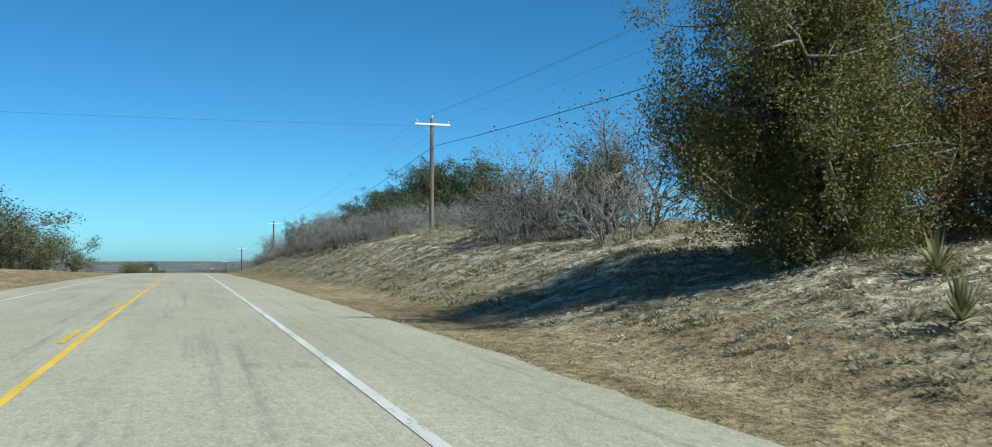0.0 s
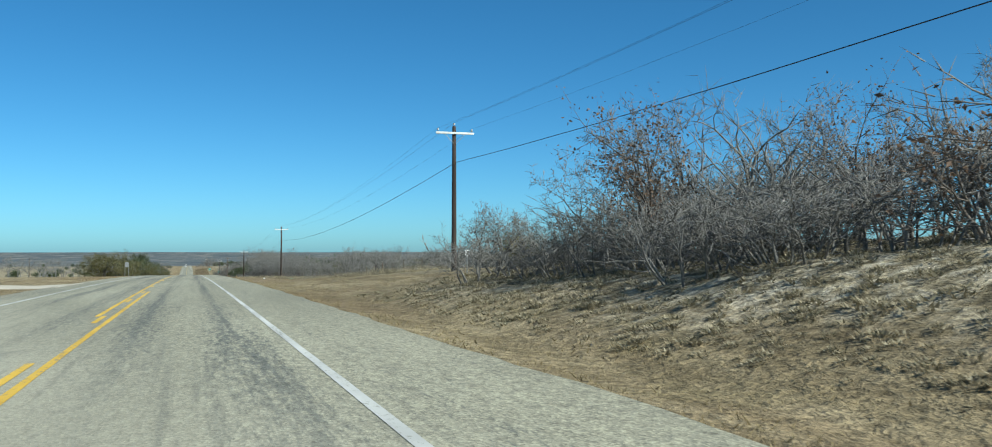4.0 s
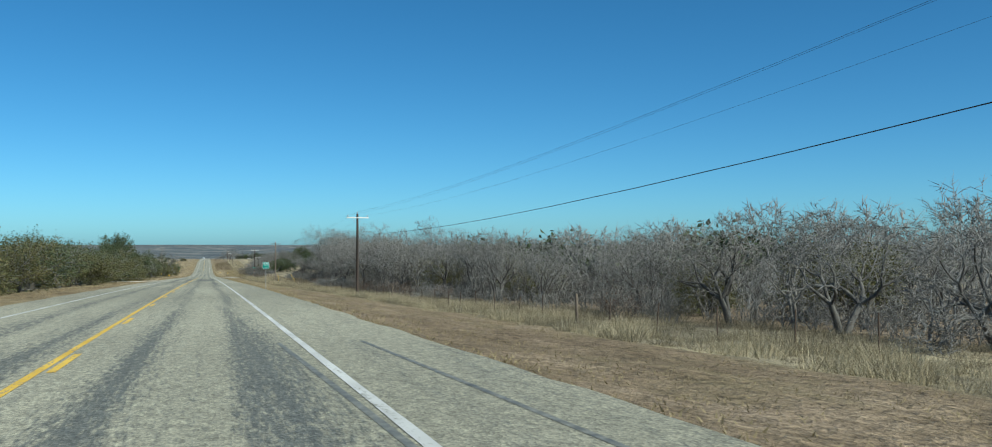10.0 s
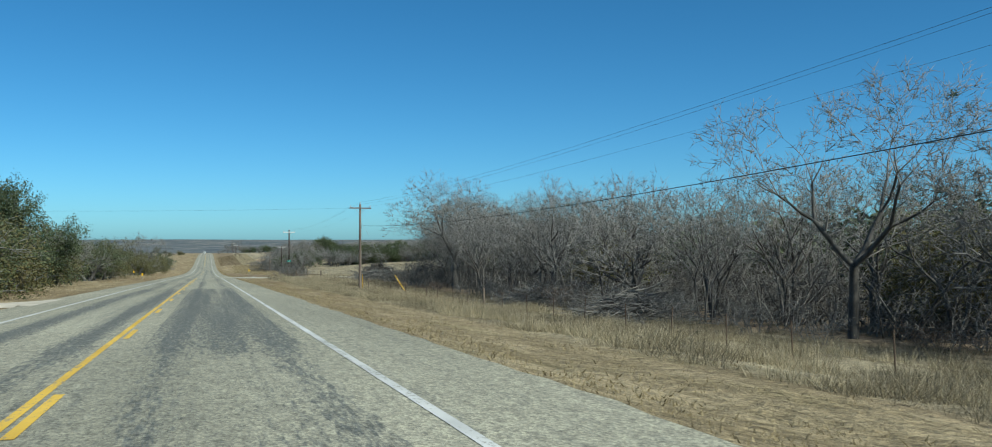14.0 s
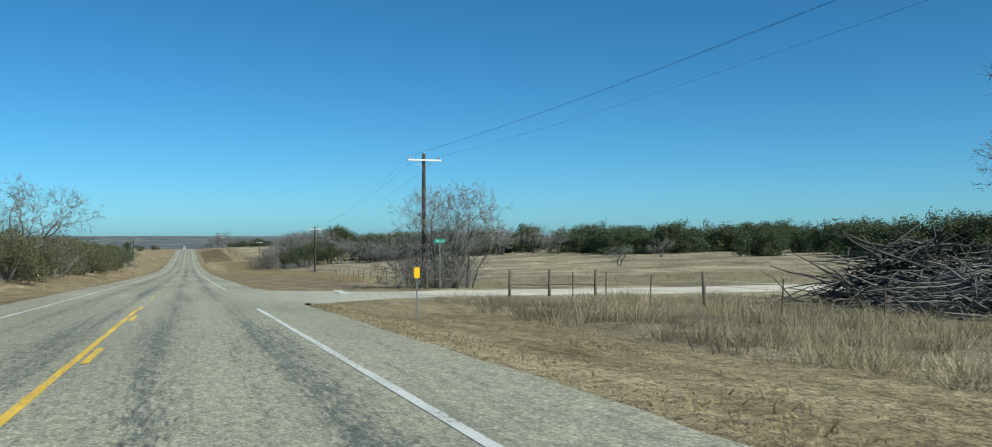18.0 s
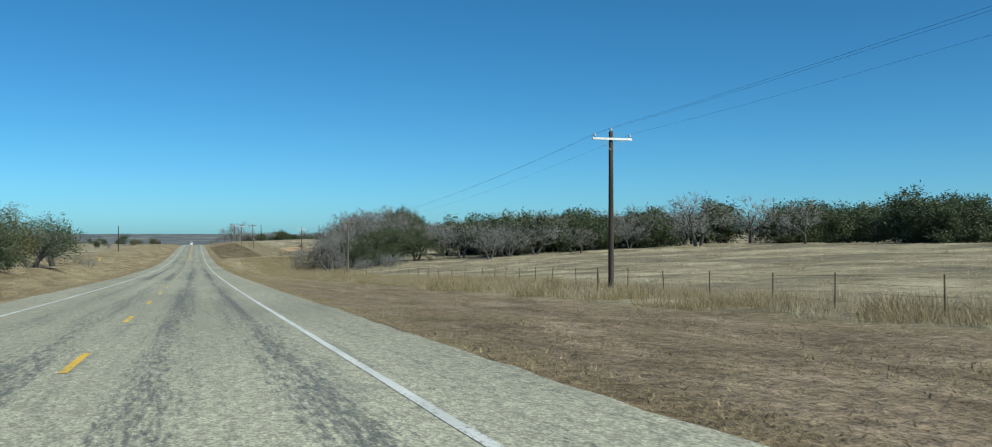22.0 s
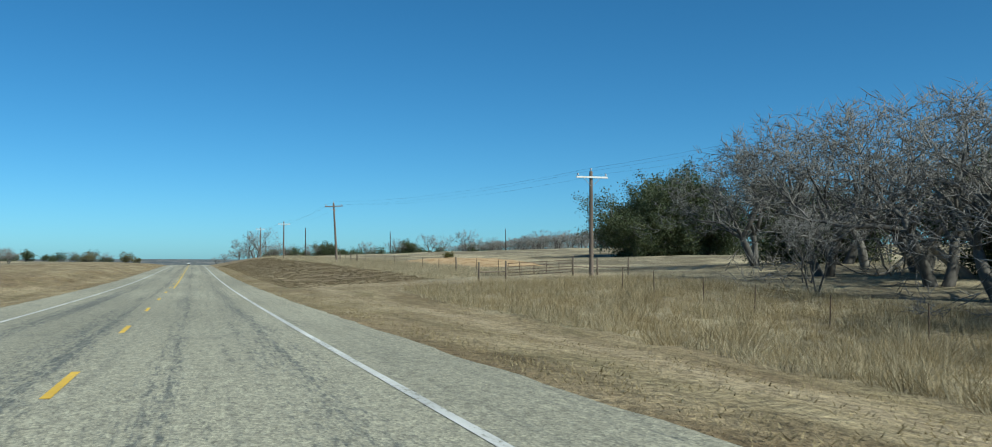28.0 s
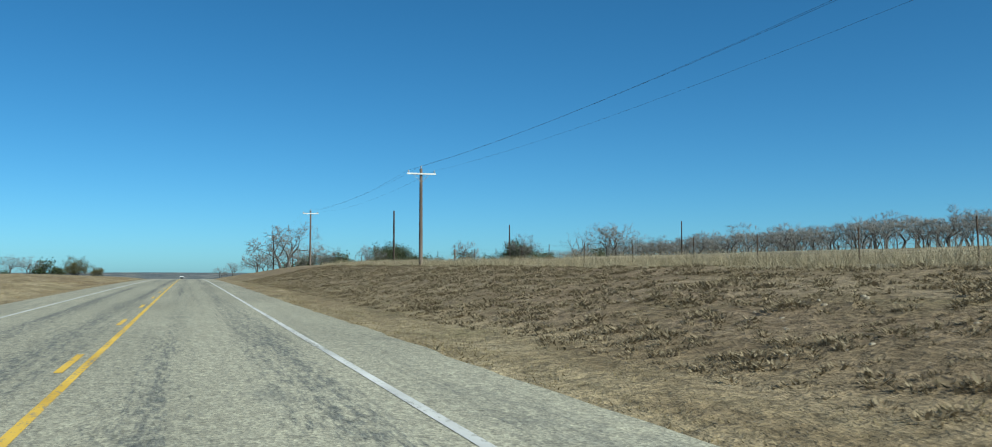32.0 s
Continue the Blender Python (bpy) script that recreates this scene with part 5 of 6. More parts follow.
YUCCA = [yucca_mesh(i) for i in range(3)]
for i, (x, y, s) in enumerate(((17.5, 53.2, 1.1), (17.5, 50.3, 1.2), (18.5, 47.5, 1.2), (16.6, 56.5, 1.0), (15.5, 119.5, 1.1), (13.5, 109, 1.2), (15.2, 110.5, 1.4), (13.2, 107.6, 1.1), (12.2, 107.2, .9), (14, 104.6, 1.1), (15, 112.8, 1), (10.6, 8.9, 1.0), (13.2, 12.0, 1.1), (12.2, 8.4, .9), (15.0, 62, 1.1), (12.6, 72.5, 1.0), (13.0, 90, 1.0), (12.0, 99.5, 1.0))):
    root = thing("yucca", "spiky grey-green yucca with stiff leaves on the bank", "yucca", "yuccas on the bank", pose(x, y, ground_z(x, y) - .03, 0, 0, 71 * i) @ Matrix.Diagonal((s, s, s, 1)))
    part("leaf_rosette", YUCCA[i % 3], root)

# mesquite flat behind the fence
for x, y, h, k in ((35.6, 324, 9.4, "dead"), (38, 316, 7.6, "mesquite"), (37, 326, 6, "mesquite"), (31, 270, 4.6, "dead"), (36, 287, 5.2, "dead"), (42, 300, 5.0, "dead"), (30, 345, 5.2, "dead"), (35, 352, 4.8, "olive")):
    tree(k, x, y, h)
y = 200.0
while y < 352:
    x = fence_x(y) + r.uniform(7, 13)
    tree(r.choice(("mesquite", "dead", "dead", "leggy", "greyoak")), x, y, r.uniform(3.6, 6.4))
    if r.random() < .5:
        tree(r.choice(("greyoak", "mesquite", "leggy")), x + r.uniform(4, 12), y + 2, r.uniform(3.6, 5.6))
    if r.random() < .8:
        tree("brush", fence_x(y) + r.uniform(4, 9), y + r.uniform(-2, 2), r.uniform(1.0, 1.9))
    if r.random() < .2:
        tree("olive", x + r.uniform(4, 9), y, r.uniform(2.4, 3.8))
    y += r.uniform(3.4, 5.4)
# the taller creek wood
pecan = tree("tall", 27.3, 467, 11.6, 1.12, "tall bare pecan with dark mistletoe clumps", v=1)
_q = random.Random(8)
_high = sorted(TIPS["tall", 1], key=lambda t: -t[0].z)[:900]
for i in range(12):
    part("mistletoe", plant_mesh("mistletoe", leaves(_q, [_q.choice(_high)], 110, .035, .10), M_OAKLEAF), pecan, "dark green mistletoe clump")
tree("tall", 38, 458.5, 12.5, 1.0, v=0)
tree("tall2", 29.3, 458, 9.6, .8, "pale-trunked bare tree at the wood's edge")
tree("tall", 30.5, 545, 15, 1.2, "large old pecan with heavy bare limbs", v=2)
tree("tall", 34.5, 558, 14.2, 1.2)
tree("tall", 40, 584.5, 14.6, 1.05, "spreading bare elm at the wood's end")
tree("mesquite", 34, 426, 6.5, .9)
for i in range(22):
    tree(("tall2", "leggy", "leggy", "tall")[i % 4], r.uniform(37, 56), 546 + 1.9 * i + r.uniform(-2, 2), r.uniform(8.5, 11.5), 1.0)
for i in range(30):
    tree("brush", r.uniform(33.5, 50), 543 + 1.35 * i, r.uniform(2.2, 4), 1.3)
for i in range(16):
    tree(("liveoak", "greyoak", "tall", "olive")[i % 4], r.uniform(38, 58), 546 + 2.5 * i, (5.5, 8.0, 12.0, 6.0)[i % 4] * r.uniform(.85, 1.15), 1.15)
for i in range(14):
    tree("liveoak" if i % 2 else "bigoak", 41 + r.uniform(-3, 9), 543 + 2.1 * i, r.uniform(4.5, 7.5), 1.1, "dark evergreen oak deep in the wood")
for x, y, h in ((35, 548, 13.5), (37, 566, 14), (33.5, 553, 12), (38.5, 572, 13.5), (42, 580, 13), (47, 577, 13), (41.5, 575, 12.5), (45, 584, 12), (44, 592, 10), (50, 590, 11)):
    tree("tall", x, y, h, 1.15)
tree("sparse", 32, 478, 9.5, .9, "leaning oak with sparse olive leaves at the wood's edge")
y = 352.0
while y < 556:
    h = float(np.interp(y, (352, 390, 430, 470, 560), (5.4, 7.0, 9.0, 10.4, 10.8)))
    far_in = float(np.interp(y, (352, 500, 556), (6, 7.5, 12)))
    x = fence_x(y) + far_in + r.uniform(0, 5)
    tree(r.choice(("greyoak", "tall2", "leggy", "leggy", "tall2")), x, y, h * r.uniform(.72, 1.05), r.uniform(.8, 1.05))
    if r.random() < .75:
        tree("leggy", x + r.uniform(3, 8), y + r.uniform(-2, 2), h * r.uniform(.6, .95))
    if r.random() < .7:
        tree(r.choice(("brush", "brush", "redbrush")), fence_x(y) + far_in - r.uniform(0, 3), y, r.uniform(1.2, 2.2), 1.2)
    if r.random() < .14:
        tree("olive", x + 4, y, h * .6)
    y += r.uniform(3.4, 5.4)
# corner of the county road
tree("greyoak", 18.4, 619.4, 7.9, .9, "bare grey oak round the corner utility pole", v=1)
tree("tall2", 17.6, 620.2, 7.2, .95, "bare grey elm round the corner utility pole")
tree("leggy", 19.4, 618.6, 5.2, 1.1)
tree("brush", 15.8, 618.8, 2.8, 1.2, "dense grey thicket at the foot of a pole")
tree("brush", 17.8, 617.6, 2.3, 1.1, "dense grey thicket at the foot of a pole")
tree("brush", 19.5, 620.5, 1.8, 1.2)
for x, y, h in ((16.6, 619.4, 3.3), (17.3, 618.7, 2.8), (18.6, 619.2, 2.6), (16.9, 620.6, 3.8), (17.9, 619.9, 3.4)):
    tree("brush", x, y, h, 1.05, "dense grey thicket at the foot of a pole")

# oaks about the open field
for x, y, h, k in ((101, 854, 12.1, "midgrey"), (111, 850, 10.6, "midgrey"), (96, 872, 7.5, "midgrey"), (88, 880, 6.9, "midgrey"), (119, 874, 10.3, "midoak"), (84, 905, 9.8, "midoak"), (72, 885, 6.9, "midgrey"),
                   (62, 872, 6.7, "midgrey"), (66, 890, 6.3, "midgrey"), (58, 862, 6.2, "midgrey"), (78, 862, 6.0, "midgrey"), (127, 862, 9.0, "midoak"), (134, 866, 9.6, "midoak"), (141, 860, 9.6, "midoak"), (148, 868, 9, "midoak"), (155, 862, 9, "midoak"),
                   (108, 756, 5.2, "midgrey"), (122, 700, 7.6, "midoak"), (128, 692, 8.0, "midoak"), (134, 686, 7.6, "midoak"), (140, 690, 8.0, "midoak"), (146, 680, 7.4, "midoak"), (128, 712, 7.5, "midoak"), (136, 726, 8.0, "midoak"), (118, 730, 6.9, "midoak"),
                   (112, 652, 8.7, "midoak"), (118, 645, 8.3, "midoak"), (126, 655, 8.0, "midoak"), (100, 668, 4.1, "midgrey"), (150, 705, 8.0, "midoak"), (160, 742, 8.0, "midoak"), (152, 760, 8.0, "midoak"), (70, 700, 3.9, "midgrey")):
    tree(k, x, y, h, 1.15)
for i in range(64):
    tree("midgrey" if i % 5 < 3 else "midoak", 64 + .9 * i + r.uniform(-2, 2), r.uniform(866, 920), r.uniform(5.5, 10.5), 1.15)
for i in range(26):
    tree("midoak" if i % 6 else "midgrey", 114 + 2.8 * i + r.uniform(-2, 2), r.uniform(796, 838), r.uniform(6.0, 9.8), 1.2)
# the grey oak thicket by the hollow
for x, y, h, k, w in ((26.5, 868, 8.0, "mesquite", 1.1), (30, 876, 9.2, "mesquite", 1.0), (24.5, 877, 5.6, "leggy", 1.2), (35, 884, 12.8, "greyoak", 1.0), (30, 889, 9.4, "greyoak", 1.1), (40, 892, 11.6, "greyoak", 1.2),
                      (34, 899, 10.2, "greyoak", 1.1), (47, 909, 7.6, "greatoak", 1.1), (38, 907, 11.2, "greyoak", 1.25), (47, 918, 12.8, "greyoak", 1.2), (54, 938, 8.0, "greatoak", 1.1), (46.5, 936, 11.2, "greyoak", 1.15), (41, 920, 11.6, "greyoak", 1.15), (50, 930, 13, "greyoak", 1.15), (52, 940, 12.4, "greyoak", 1.2), (44, 895, 7.4, "greatoak", 1.0), (37, 885, 7.6, "greatoak", 1.0), (33.5, 880.5, 6.0, "greatoak", 1.0), (20.4, 867.5, 5.0, "leggy", .9), (23.5, 884, 4.4, "leggy", 1.0),
                      (31, 908, 4.7, "leggy", 1.1), (35, 914, 4.7, "leggy", 1.1), (57.5, 881, 8.6, "midgrey", 1.2), (63, 874, 8.3, "midgrey", 1.2), (70, 868, 8.3, "midgrey", 1.2)):
    tree(k, x, y, h, w)
for x, y, h in ((28.5, 872, 9.6), (33, 884, 11.8), (38, 896, 11.0), (43, 910, 11.6), (49, 926, 12.4), (26, 880, 8)):
    tree("twisted", x, y, h, 1.1, "grey crooked oak with bare curving limbs")
for x, y, h in ((33, 869, 5.6), (37.5, 874, 6.8), (42, 880, 7.6), (48, 884, 8)):
    tree("bigoak", x, y, h, 1.05, "dark live oak deep in the thicket")
for i in range(16):
    tree("brush", 26.5 + r.uniform(0, 12), 861 + r.uniform(0, 18), r.uniform(1.8, 3.4), 1.25)
tree("twisted", 26.9, 873, 7.4, 1.15, "old pale oak with crooked limbs before the thicket", v=0, turn=30)
tree("dead", 34.5, 879, 7.6, 1.1, "bleached dead leaning trunk in the thicket", v=0)


def broken_trunk(x, y, reach, up):
    """A dead trunk snapped off and leaning, with stubs of its limbs."""
    root = thing("broken_trunk", "bleached dead trunk, broken off and leaning in the thicket", "tree trunk", "", pose(x, y, ground_z(x, y)))
    d = Vector((*reach, up))
    part("trunk", tube_mesh("trunk", [([Vector((0, 0, -.2)), d * .3 + Vector((.15, 0, .1)), d * .65 + Vector((-.1, .1, .12)), d], [.24, .21, .18, .12], 9)], M_PALE), root)
    for t, q in ((.72, (-.9, .4, .1)), (.9, (-1.2, .2, .45)), (.98, (.2, .5, .7))):
        part("limb_stub", tube_mesh("limb_stub", [([d * t, d * t + Vector(q) * .6, d * t + Vector(q)], [.09, .07, .04], 6)], M_PALE), root)


broken_trunk(29.6, 872.0, (-3.4, 1.1), 4.2)
for x, y, h, w in ((61, 988, 9.8, 1.0), (65.5, 987, 13.0, .95), (70, 985, 10.5, 1.0)):
    tree("greatoak", x, y, h, w, "great dark live oak standing in the field")
tree("juniper", 34, 990, 1.5, 1.3, "small dark cedar bush in pale grass")
# crest: bare trees, bushes and the orchard edge
for x, y, h, k in ((22, 1210, 12.0, "midgrey"), (25, 1222, 11.5, "dead"), (17, 1225, 6.2, "midgrey"), (20, 1240, 5.5, "midgrey"), (24, 1236, 7.5, "midgrey"), (28, 1215, 6.9, "midgrey"), (34, 1230, 7.0, "midgrey"), (40, 1200, 5.8, "midgrey"), (47, 1205, 6.2, "midoak"),
                   (56, 1180, 5.5, "midgrey"), (62, 1160, 5.8, "midgrey"), (66, 1130, 6.0, "midgrey"), (84, 1185, 8.8, "dead"), (92, 1180, 9.2, "midgrey"), (100, 1176, 5.8, "midgrey"), (13, 1262, 4.2, "midgrey"), (10, 1275, 3.5, "midgrey"), (75, 1200, 6.2, "midoak")):
    tree(k, x, y, h, 1.1)
for i in range(96):
    y = 1005 + i * 2.6
    tree("orchard", float(np.interp(y, (1010, 1250), (128, 108))) + r.uniform(-5, 5), y, r.uniform(5.0, 6.2), 1.5, "pruned bare pecan in an orchard row", "orchard trees")
for x, y, h in ((50.5, 897, 7.8), (54.5, 904, 8.4), (58, 897, 8.0), (60.5, 909, 9.0)):
    tree("greyoak", x, y, h, 1.1)
for i in range(60):
    y = 1005 + i * 4.2
    tree("orchard", float(np.interp(y, (1010, 1250), (136, 116))) + r.uniform(-3, 3), y, r.uniform(5.0, 6.2), 1.8, "pruned bare pecan in an orchard row", "orchard trees")
# far shoulder side
for x, y, h in ((-22, 122, 9.6), (-18.5, 134, 7.6), (-16.5, 146, 5.6), (-14.8, 157, 3.8), (-27, 128, 9.5), (-24, 142, 7.5), (-20, 152, 5.5)):
    tree("olive" if r.random() < .6 else "liveoak", x, y, h, 1.2)
y = 342.0
while y < 600:
    x = -r.uniform(12.8, 16.5)
    h = r.uniform(4.4, 6.4)
    tree(r.choice(("olive", "liveoak", "liveoak", "olive")), x, y, h, 1.25)
    if r.random() < .4:
        tree(r.choice(("mesquite", "brush", "greyoak")), x - r.uniform(2, 6), y + 3, h * 1.05)
    y += r.uniform(6, 9)
tree("greyoak", -12.9, 648, 9.6, .95)
tree("olive", -12.6, 640, 4.8, 1.1)
tree("bigoak", -16.5, 530, 10.6, .8, "tall dark evergreen beside the far shoulder")
tree("greyoak", -15, 548, 7.0, 1.0)
tree("bigoak", -15.5, 500, 7.5, .9, "dark evergreen beside the far shoulder")
tree("olive", -16, 622, 5.4, 1.2)
tree("olive", -18, 612, 5.4, 1.2)
tree("greyoak", -19, 568, 6.4, 1.0)
for x, y, h, k in ((-13, 652, 4.2, "olive"), (-14, 662, 5.0, "olive"), (-13, 672, 4.6, "brush"), (-14, 682, 5.4, "olive"), (-12.5, 692, 4.8, "olive"), (-15, 702, 5.4, "liveoak"), (-13, 713, 5.0, "olive"), (-14, 724, 5.2, "olive"), (-13, 735, 4.6, "olive"), (-16, 748, 5.4, "liveoak"), (-14, 760, 5.2, "liveoak"), (-15, 772, 5.4, "olive"), (-14, 784, 5.4, "liveoak"), (-13.5, 795, 5.0, "liveoak"), (-12, 815, 1.6, "brush"),
                   (-34, 930, 4.4, "olive"), (-28, 1040, 2.6, "midgrey"), (-33, 1060, 3.0, "midgrey"), (-24, 1120, 2.8, "olive"), (-29, 1130, 3.0, "midgrey"), (-22, 1150, 3.0, "midgrey"), (-27, 1165, 3.4, "midgrey"), (-19, 1185, 3.8, "olive"), (-17, 1205, 2.2, "olive"), (-38, 1100, 3.6, "midgrey"), (-42, 1070, 4, "midgrey"), (-46, 1120, 4, "midgrey")):
    tree(k, x, y, h, 1.2)


# ---- heaps of cut branches ----
def brush_pile(x, y, w, d, h, n, seed, label, mat1=M_TWIG, thick=.026):
    q = random.Random(seed)
    root = thing("brush_pile", label, "brush pile", "", pose(x, y, ground_z(x, y)))
    for name, mat, k, r0 in (("brushwood", mat1, n * 3, thick), ("log", M_PALE, n // 7, .07)):
        lines = []
        for _ in range(k):
            u, v = q.gauss(0, .30), q.gauss(0, .30)
            px, py = u * w, v * d
            zz = h * max(0, 1 - (u * u + v * v) * 3.0) * q.random() ** .7 + .05
            gz = ground_z(x + px, y + py) - ground_z(x, y)
            a = q.random() * 6.28
            dirv = Vector((math.cos(a), math.sin(a), q.uniform(-.25, .35)))
            p = Vector((px, py, zz + gz))
            pts = [p.copy()]
            length = q.uniform(1.0, 3.0)
            for s in range(3):
                dirv = (dirv + Vector((q.uniform(-.3, .3), q.uniform(-.3, .3), q.uniform(-.25, .2)))).normalized()
                p = p + dirv * length / 3
                p.z = max(p.z, gz + .04)
                pts.append(p.copy())
            rr = r0 * q.uniform(.5, 1.3)
            lines.append((pts, [rr, rr * .85, rr * .65, rr * .35], 4))
        if name == "log":
            for line in lines:
                part(name, plant_mesh(name, tubes([line]), mat), root, "bleached log")
        else:
            tagged(part(name, plant_mesh(name, tubes(lines), mat), root), kind="stuff")


brush_pile(29, 439, 7, 6, 2.4, 420, 1, "grey heap of cut branches at the wood's edge")
brush_pile(31, 430, 6, 5, 1.9, 300, 2, "grey heap of cut branches at the wood's edge")
brush_pile(24.5, 482, 5, 5, 1.5, 260, 3, "low grey heap of cut branches")
brush_pile(25.5, 500, 5, 5, 1.4, 240, 4, "low grey heap of cut branches")
brush_pile(28.2, 587.5, 6.5, 6, 2.6, 240, 5, "weathered heap of cut limbs on cleared ground", M_BARK, .05)
brush_pile(27.4, 583, 6, 7, 1.7, 260, 15, "weathered heap of cut limbs on cleared ground", M_TWIG, .036)
brush_pile(31.4, 578, 7, 8, 1.5, 260, 6, "bleached heap of cut branches on cleared ground", M_PALE, .036)
brush_pile(34, 572, 6, 8, 1.0, 260, 7, "scattered cut branches on cleared ground", M_PALE)
brush_pile(27, 410, 6, 5, 1.3, 240, 8, "low grey heap of cut branches")
brush_pile(34, 280, 5, 5, 1.1, 180, 9, "low grey heap of cut branches")

# ---- bare soil and stone ----
def soil_bank():
    v, f = [], []
    n, k = 40, 8
    for i in range(n + 1):
        y = 956 + 44 * i / n
        edge = math.sin(math.pi * i / n) ** .4
        for j in range(k + 1):
            u = j / k
            x = 27.0 + 9.5 * u + noise.noise(Vector((y * .2, 0, 3))) * 1.5
            v.append((x, y, ground_z(x, y) - .15 + edge * (.45 * soft_step(0, .75, u) + .25 * noise.noise(Vector((x * .6, y * .6, 1))) * math.sin(math.pi * u)) * (1 - soft_step(.85, 1, u)) + .16 * edge * (0 < j < k)))
        if i:
            a = (i - 1) * (k + 1)
            f += [(a + j, a + j + 1, a + k + j + 2, a + k + j + 1) for j in range(k)]
    tagged(new("soil_bank", mesh_of("soil_bank", v, f, M_SOIL)), "bare orange soil bank eroded behind the fence", "ground", kind="structure")


soil_bank()


def stone(seed):
    q = random.Random(seed)
    ring = [(math.cos(a) * q.uniform(.7, 1.2), math.sin(a) * q.uniform(.6, 1.0)) for a in (0, 1.05, 2.1, 3.14, 4.2, 5.2)]
    V = [(x, y, -.3) for x, y in ring] + [(x * .75, y * .75, q.uniform(.35, .6)) for x, y in ring] + [(0, 0, .62)]
    T = []
    for i in range(6):
        j = (i + 1) % 6
        T += [(i, j, 6 + j), (i, 6 + j, 6 + i), (6 + i, 6 + j, 12)]
    return np.array(V, np.float32), np.array(T, np.int32)


scatter("limestone_rubble", M_LIMESTONE, [stone(i) for i in range(5)], spread(1500, 9, 18.5, -4, 160, .03, .085, 61, .1), "pale limestone rubble scattered over the bank", "stones")
scatter("limestone_rubble", M_LIMESTONE, [stone(i) for i in range(5)], spread(500, 8.5, 15, 930, 1080, .03, .07, 62, .1), "small pale stones on the road bank", "stones")

# ---- far woods ----
FARBARE = [arrays(p[0]) for p in PROTOS["farbare"]]
FARTWIG = [arrays(p[1]) for p in PROTOS["farbare"]]
FAROAK = [arrays(p[2]) for p in PROTOS["faroak"]]
FARSTEM = [arrays(p[0]) for p in PROTOS["faroak"]]


def joined(a, b):
    return [(np.concatenate((v, w)), np.concatenate((t, s + len(v)))) for (v, t), (w, s) in zip(a, b)]


FARBARE = joined(FARBARE, FARTWIG)


def sticks(rng):
    """A tangle of thin upright stems with side twigs, one unit tall."""
    lines = []
    for _ in range(11):
        p = Vector((rng.gauss(0, .3), rng.gauss(0, .3), -.02))
        q = p + Vector((rng.gauss(0, .34), rng.gauss(0, .34), rng.uniform(.25, 1)))
        lines.append(([p, p.lerp(q, .5) + Vector((rng.gauss(0, .1), rng.gauss(0, .1), rng.gauss(0, .06))), q], [.014, .010, .004], 3))
        for _ in range(7):
            a = p.lerp(q, rng.uniform(.25, 1))
            lines.append(([a, a + Vector((rng.gauss(0, .2), rng.gauss(0, .2), rng.gauss(.06, .14)))], [.007, .003], 3))
    V, T = tubes(lines)
    return np.array([tuple(v) for v in V], np.float32), np.array(T, np.int32)


STICKS = [sticks(random.Random(90 + i)) for i in range(6)]


def wood(n, x0, x1, y0, y1, h0, h1, seed, ref):
    q = random.Random(seed)
    return [(q.uniform(x0, x1), q.uniform(y0, y1), q.uniform(h0, h1) / ref, q.uniform(.9, 1.4), q.random() * 6.28, 0.0) for _ in range(n)]


scatter("far_woods", M_TWIG, FARBARE, wood(340, 27, 110, 190, 400, 2.2, 4.4, 1, 6) + wood(300, 43, 78, 356, 575, 5.5, 9, 2, 6) + wood(60, 60, 120, 870, 960, 4, 6, 3, 6) + wood(40, -60, -22, 120, 330, 2.5, 4, 4, 6)
        + wood(60, -60, -20, 330, 620, 3, 5, 5, 6) + wood(420, 112, 160, 1000, 1290, 4.6, 7.2, 6, 6), "leafless grey woods filling the flat behind the fence", "woods")
_oaks = wood(40, 60, 250, 190, 480, 3.5, 5.5, 7, 4.4) + wood(60, 150, 280, 640, 900, 5, 8, 8, 4.4) + wood(40, -120, -30, 150, 420, 2.5, 4.5, 9, 4.4) + wood(30, -140, -40, 650, 1000, 3, 5, 10, 4.4) + wood(50, 30, 130, 1215, 1330, 3.5, 5.5, 11, 4.4)
# first two groups: dark backing added behind the creek wood for its shaded interior
_oaks += wood(80, 43, 66, 392, 588, 4.5, 8.0, 17, 4.4) + wood(24, 41, 58, 548, 592, 6, 9.5, 18, 4.4) + wood(40, -110, -25, 1030, 1300, 2.2, 3.6, 12, 4.4) + wood(40, 150, 330, 520, 700, 4, 7, 13, 4.4) + wood(30, 40, 300, 1300, 1500, 4, 6, 15, 4.4) + wood(25, -300, -30, 1250, 1500, 4, 6, 16, 4.4)
scatter("far_woods", M_BARK, STICKS, wood(320, 36, 70, 375, 575, 3.0, 5.5, 51, 1) + wood(420, 30, 48, 385, 578, 1.8, 4.2, 53, 1) + wood(380, 27, 60, 195, 352, 1.2, 2.8, 52, 1) + wood(160, 34, 56, 540, 590, 2.5, 4.5, 54, 1), "dark tangled understorey of the leafless woods", "woods")
scatter("far_woods", M_TWIG, STICKS, wood(360, 26, 48, 190, 352, .8, 2.0, 55, 1) + wood(320, 27, 44, 352, 575, 1.0, 2.6, 56, 1), "grey tangled scrub under the leafless trees", "woods")
scatter("far_woods", M_OAKLEAF, FAROAK, _oaks, "dark green crowns of distant live oaks and added dark backing", "woods")
scatter("far_woods", M_BARK, FARSTEM, _oaks, "trunks and limbs of distant live oaks and the added backing", "woods")

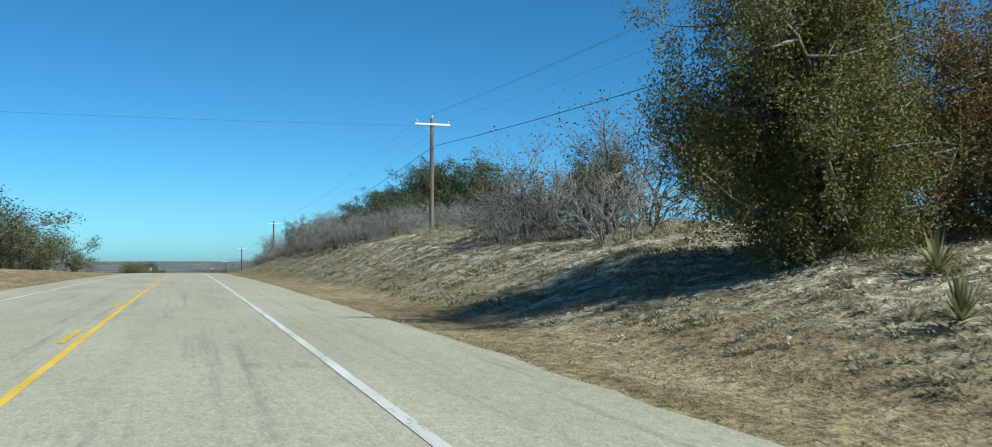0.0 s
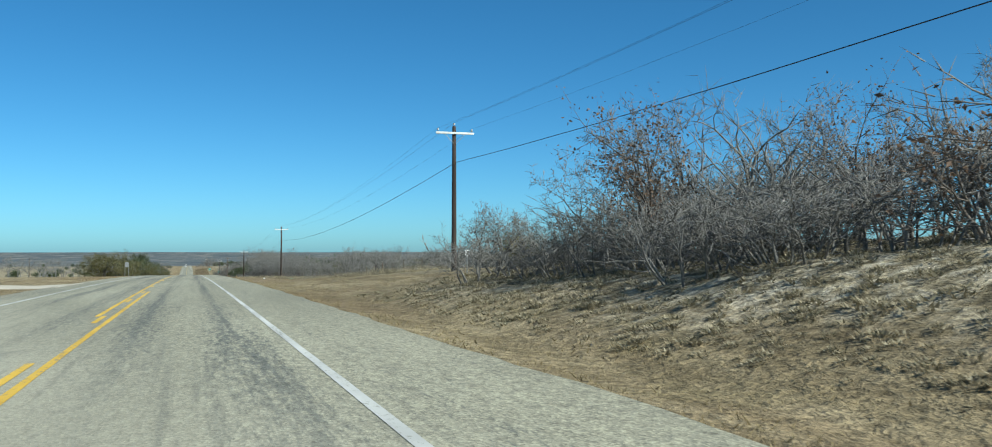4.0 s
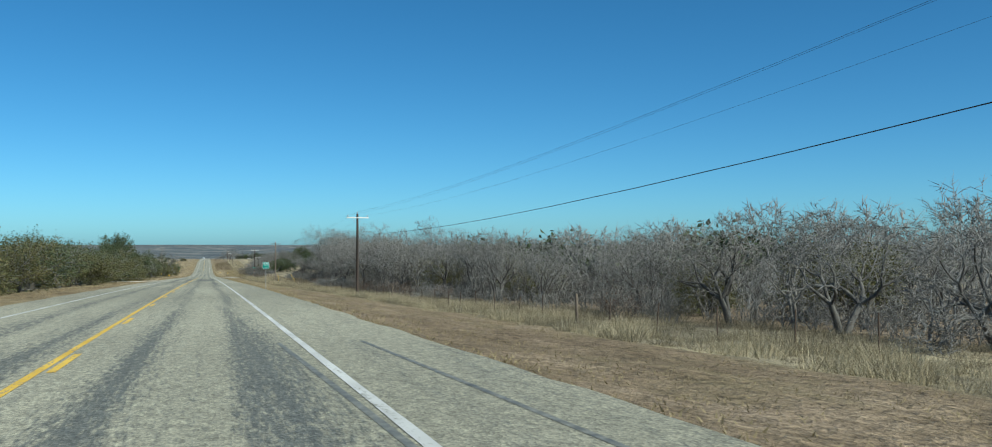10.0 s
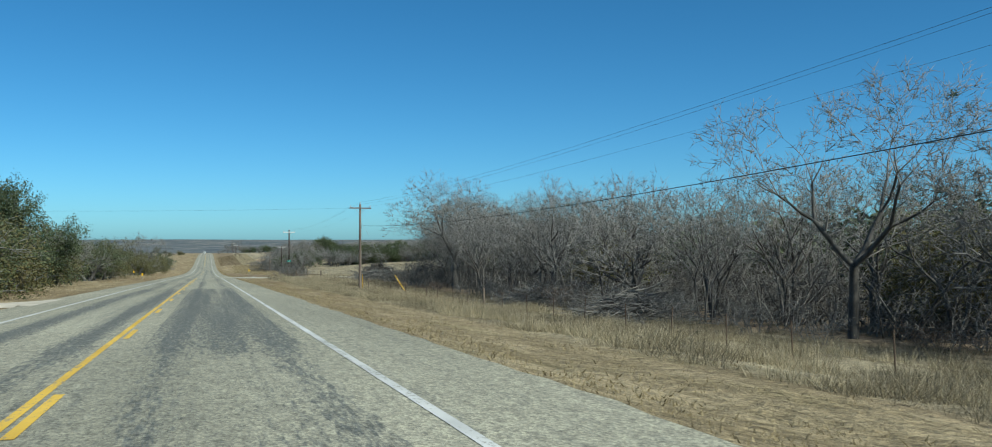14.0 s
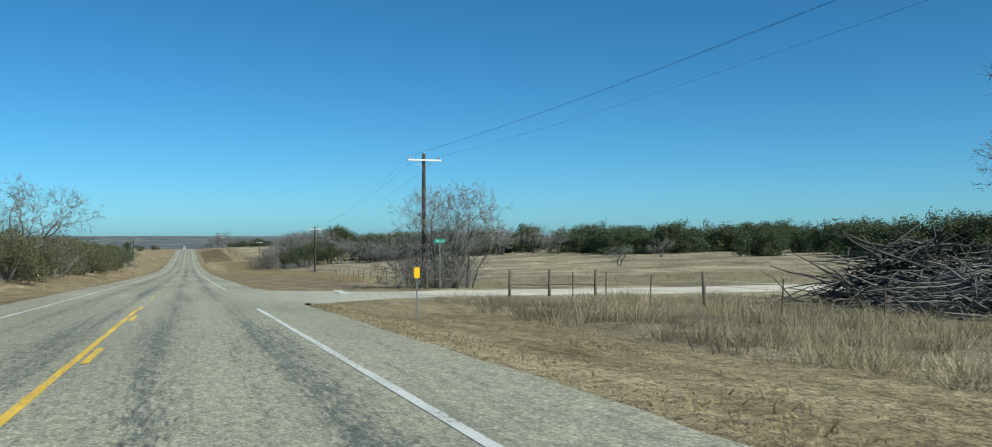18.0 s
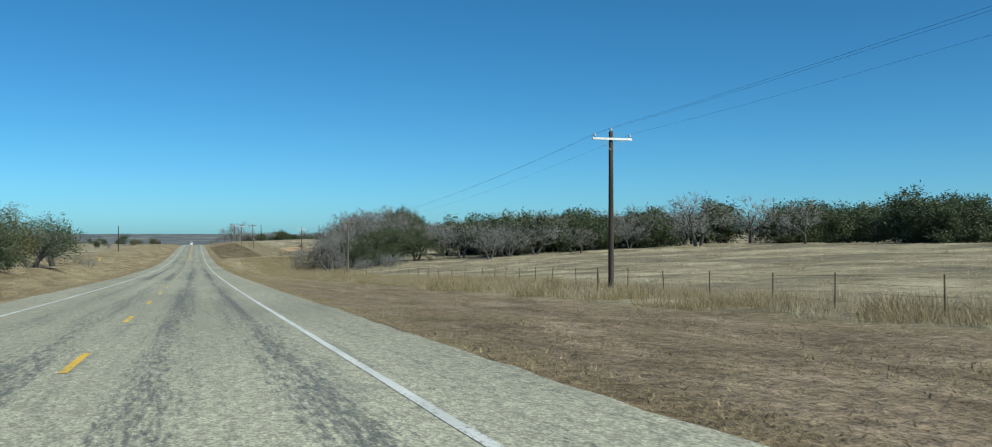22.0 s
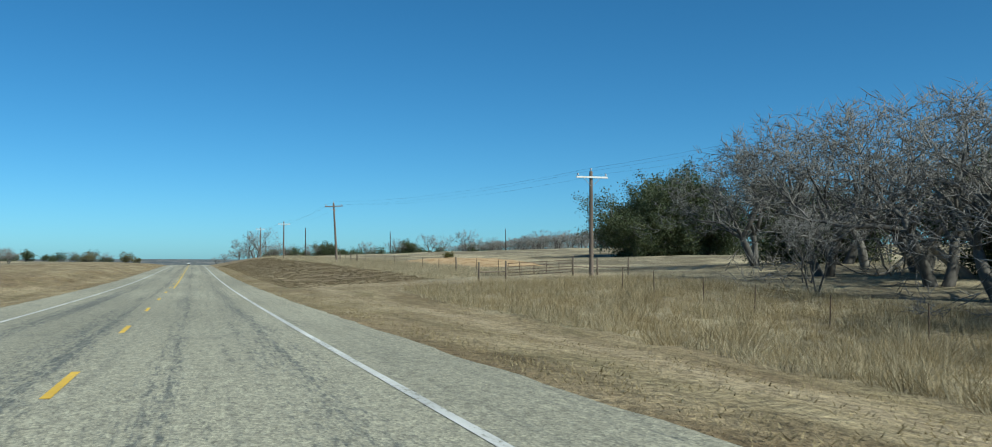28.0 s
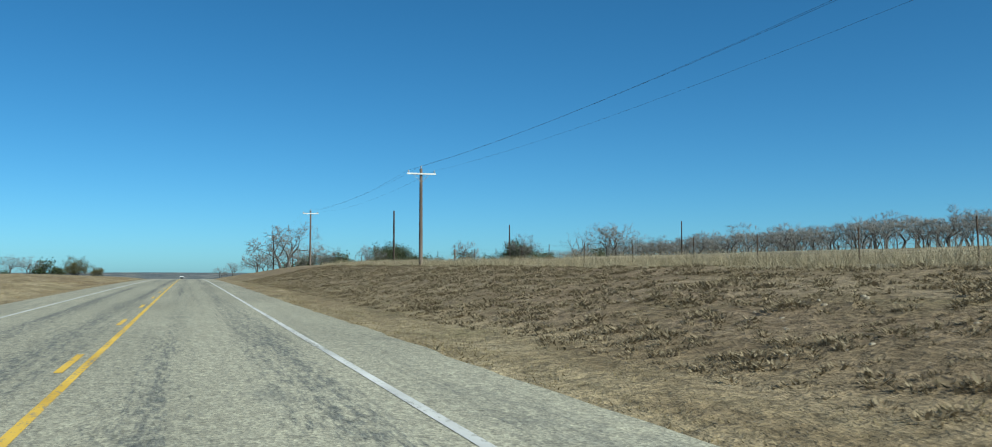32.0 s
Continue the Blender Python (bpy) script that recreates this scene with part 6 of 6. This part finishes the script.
# ---- grass, last ----
scatter("dry_stubble", M_STRAW, STUB, spread(6600, 6.1, 9, -10, 1100, .35, .9, 1) + spread(4600, 5.6, 6.5, -10, 1040, .5, 1.2, 33) + spread(7000, 8, 15, 165, 920, .4, 1.0, 2, .0), "short dry mown stubble on the verge", "grass")
scatter("dry_stubble", M_STRAW, STUB, spread(2600, -12, -5.9, 0, 1150, .6, 1.6, 3), "short dry stubble on the far verge", "grass")
scatter("tussock_grass", M_TUSSOCK, TUSS, spread(8500, 8.6, 18.5, -4, 165, .10, .26, 4, .0), "brown and grey-green tussocks on the caliche bank", "grass")
scatter("tussock_grass", M_CLOD, TUSS, spread(11500, 7.6, 18.6, 936, 1110, .11, .25, 5, .0), "dark brown tussocks on the road bank", "grass")
scatter("tall_grass", M_PALEGRASS, WEED, spread(9000, 10.5, 25, 190, 600, .32, .72, 6, .25, 1.2, behind_front(.2, 3)), "tall pale dry grass along the fence", "grass")
scatter("weeds", M_WEED, WEED, spread(9500, 10.5, 28, 190, 600, .25, .62, 73, .1, 1.5, behind_front(0, 8)), "dense grey-brown weeds along the fence", "weeds")
scatter("tall_grass", M_PALEGRASS, WEED, spread(4200, 12.5, 30, 614, 850, .4, .75, 7, .05, 1.2, behind_front(.4, 4)), "tall pale dry grass along the fence", "grass")
scatter("tall_grass", M_STRAW, WEED, spread(4200, 12.5, 30, 640, 850, .4, .8, 71, .05, 1.3, behind_front(0, 1)), "tawny waist-high grass before the field fence", "grass")
scatter("tall_grass", M_STRAW, WEED, spread(4200, 12.4, 30, 838, 926, .35, .75, 8, .0, 1.4, behind_front(.2, 7)), "tall tawny grass filling the hollow", "grass")
scatter("tall_grass", M_PALEGRASS, WEED, spread(2000, 12.4, 30, 838, 926, .4, .8, 74, .1, 1.2, behind_front(0, 7)), "tall pale grass filling the hollow", "grass")
scatter("tall_grass", M_PALEGRASS, WEED, spread(4200, 18.2, 27, 936, 1120, .4, .75, 9, .0, 1.2), "pale dry grass along the top of the bank", "grass")
scatter("tall_grass", M_PALEGRASS, WEED, spread(1700, 16, 60, 575, 640, .35, .7, 10, .1, 1.3), "tall pale grass about the county road", "grass")
scatter("tall_grass", M_PALEGRASS, WEED, spread(900, 15, 20.5, 26, 118, .3, .7, 75, .05, 1.2), "pale grass on the crest of the bank", "grass")
scatter("field_grass", M_PALEGRASS, TALL, spread(2600, 24, 110, 620, 860, .25, .5, 11, .2, 2.2), "pale cropped grass over the field", "grass")
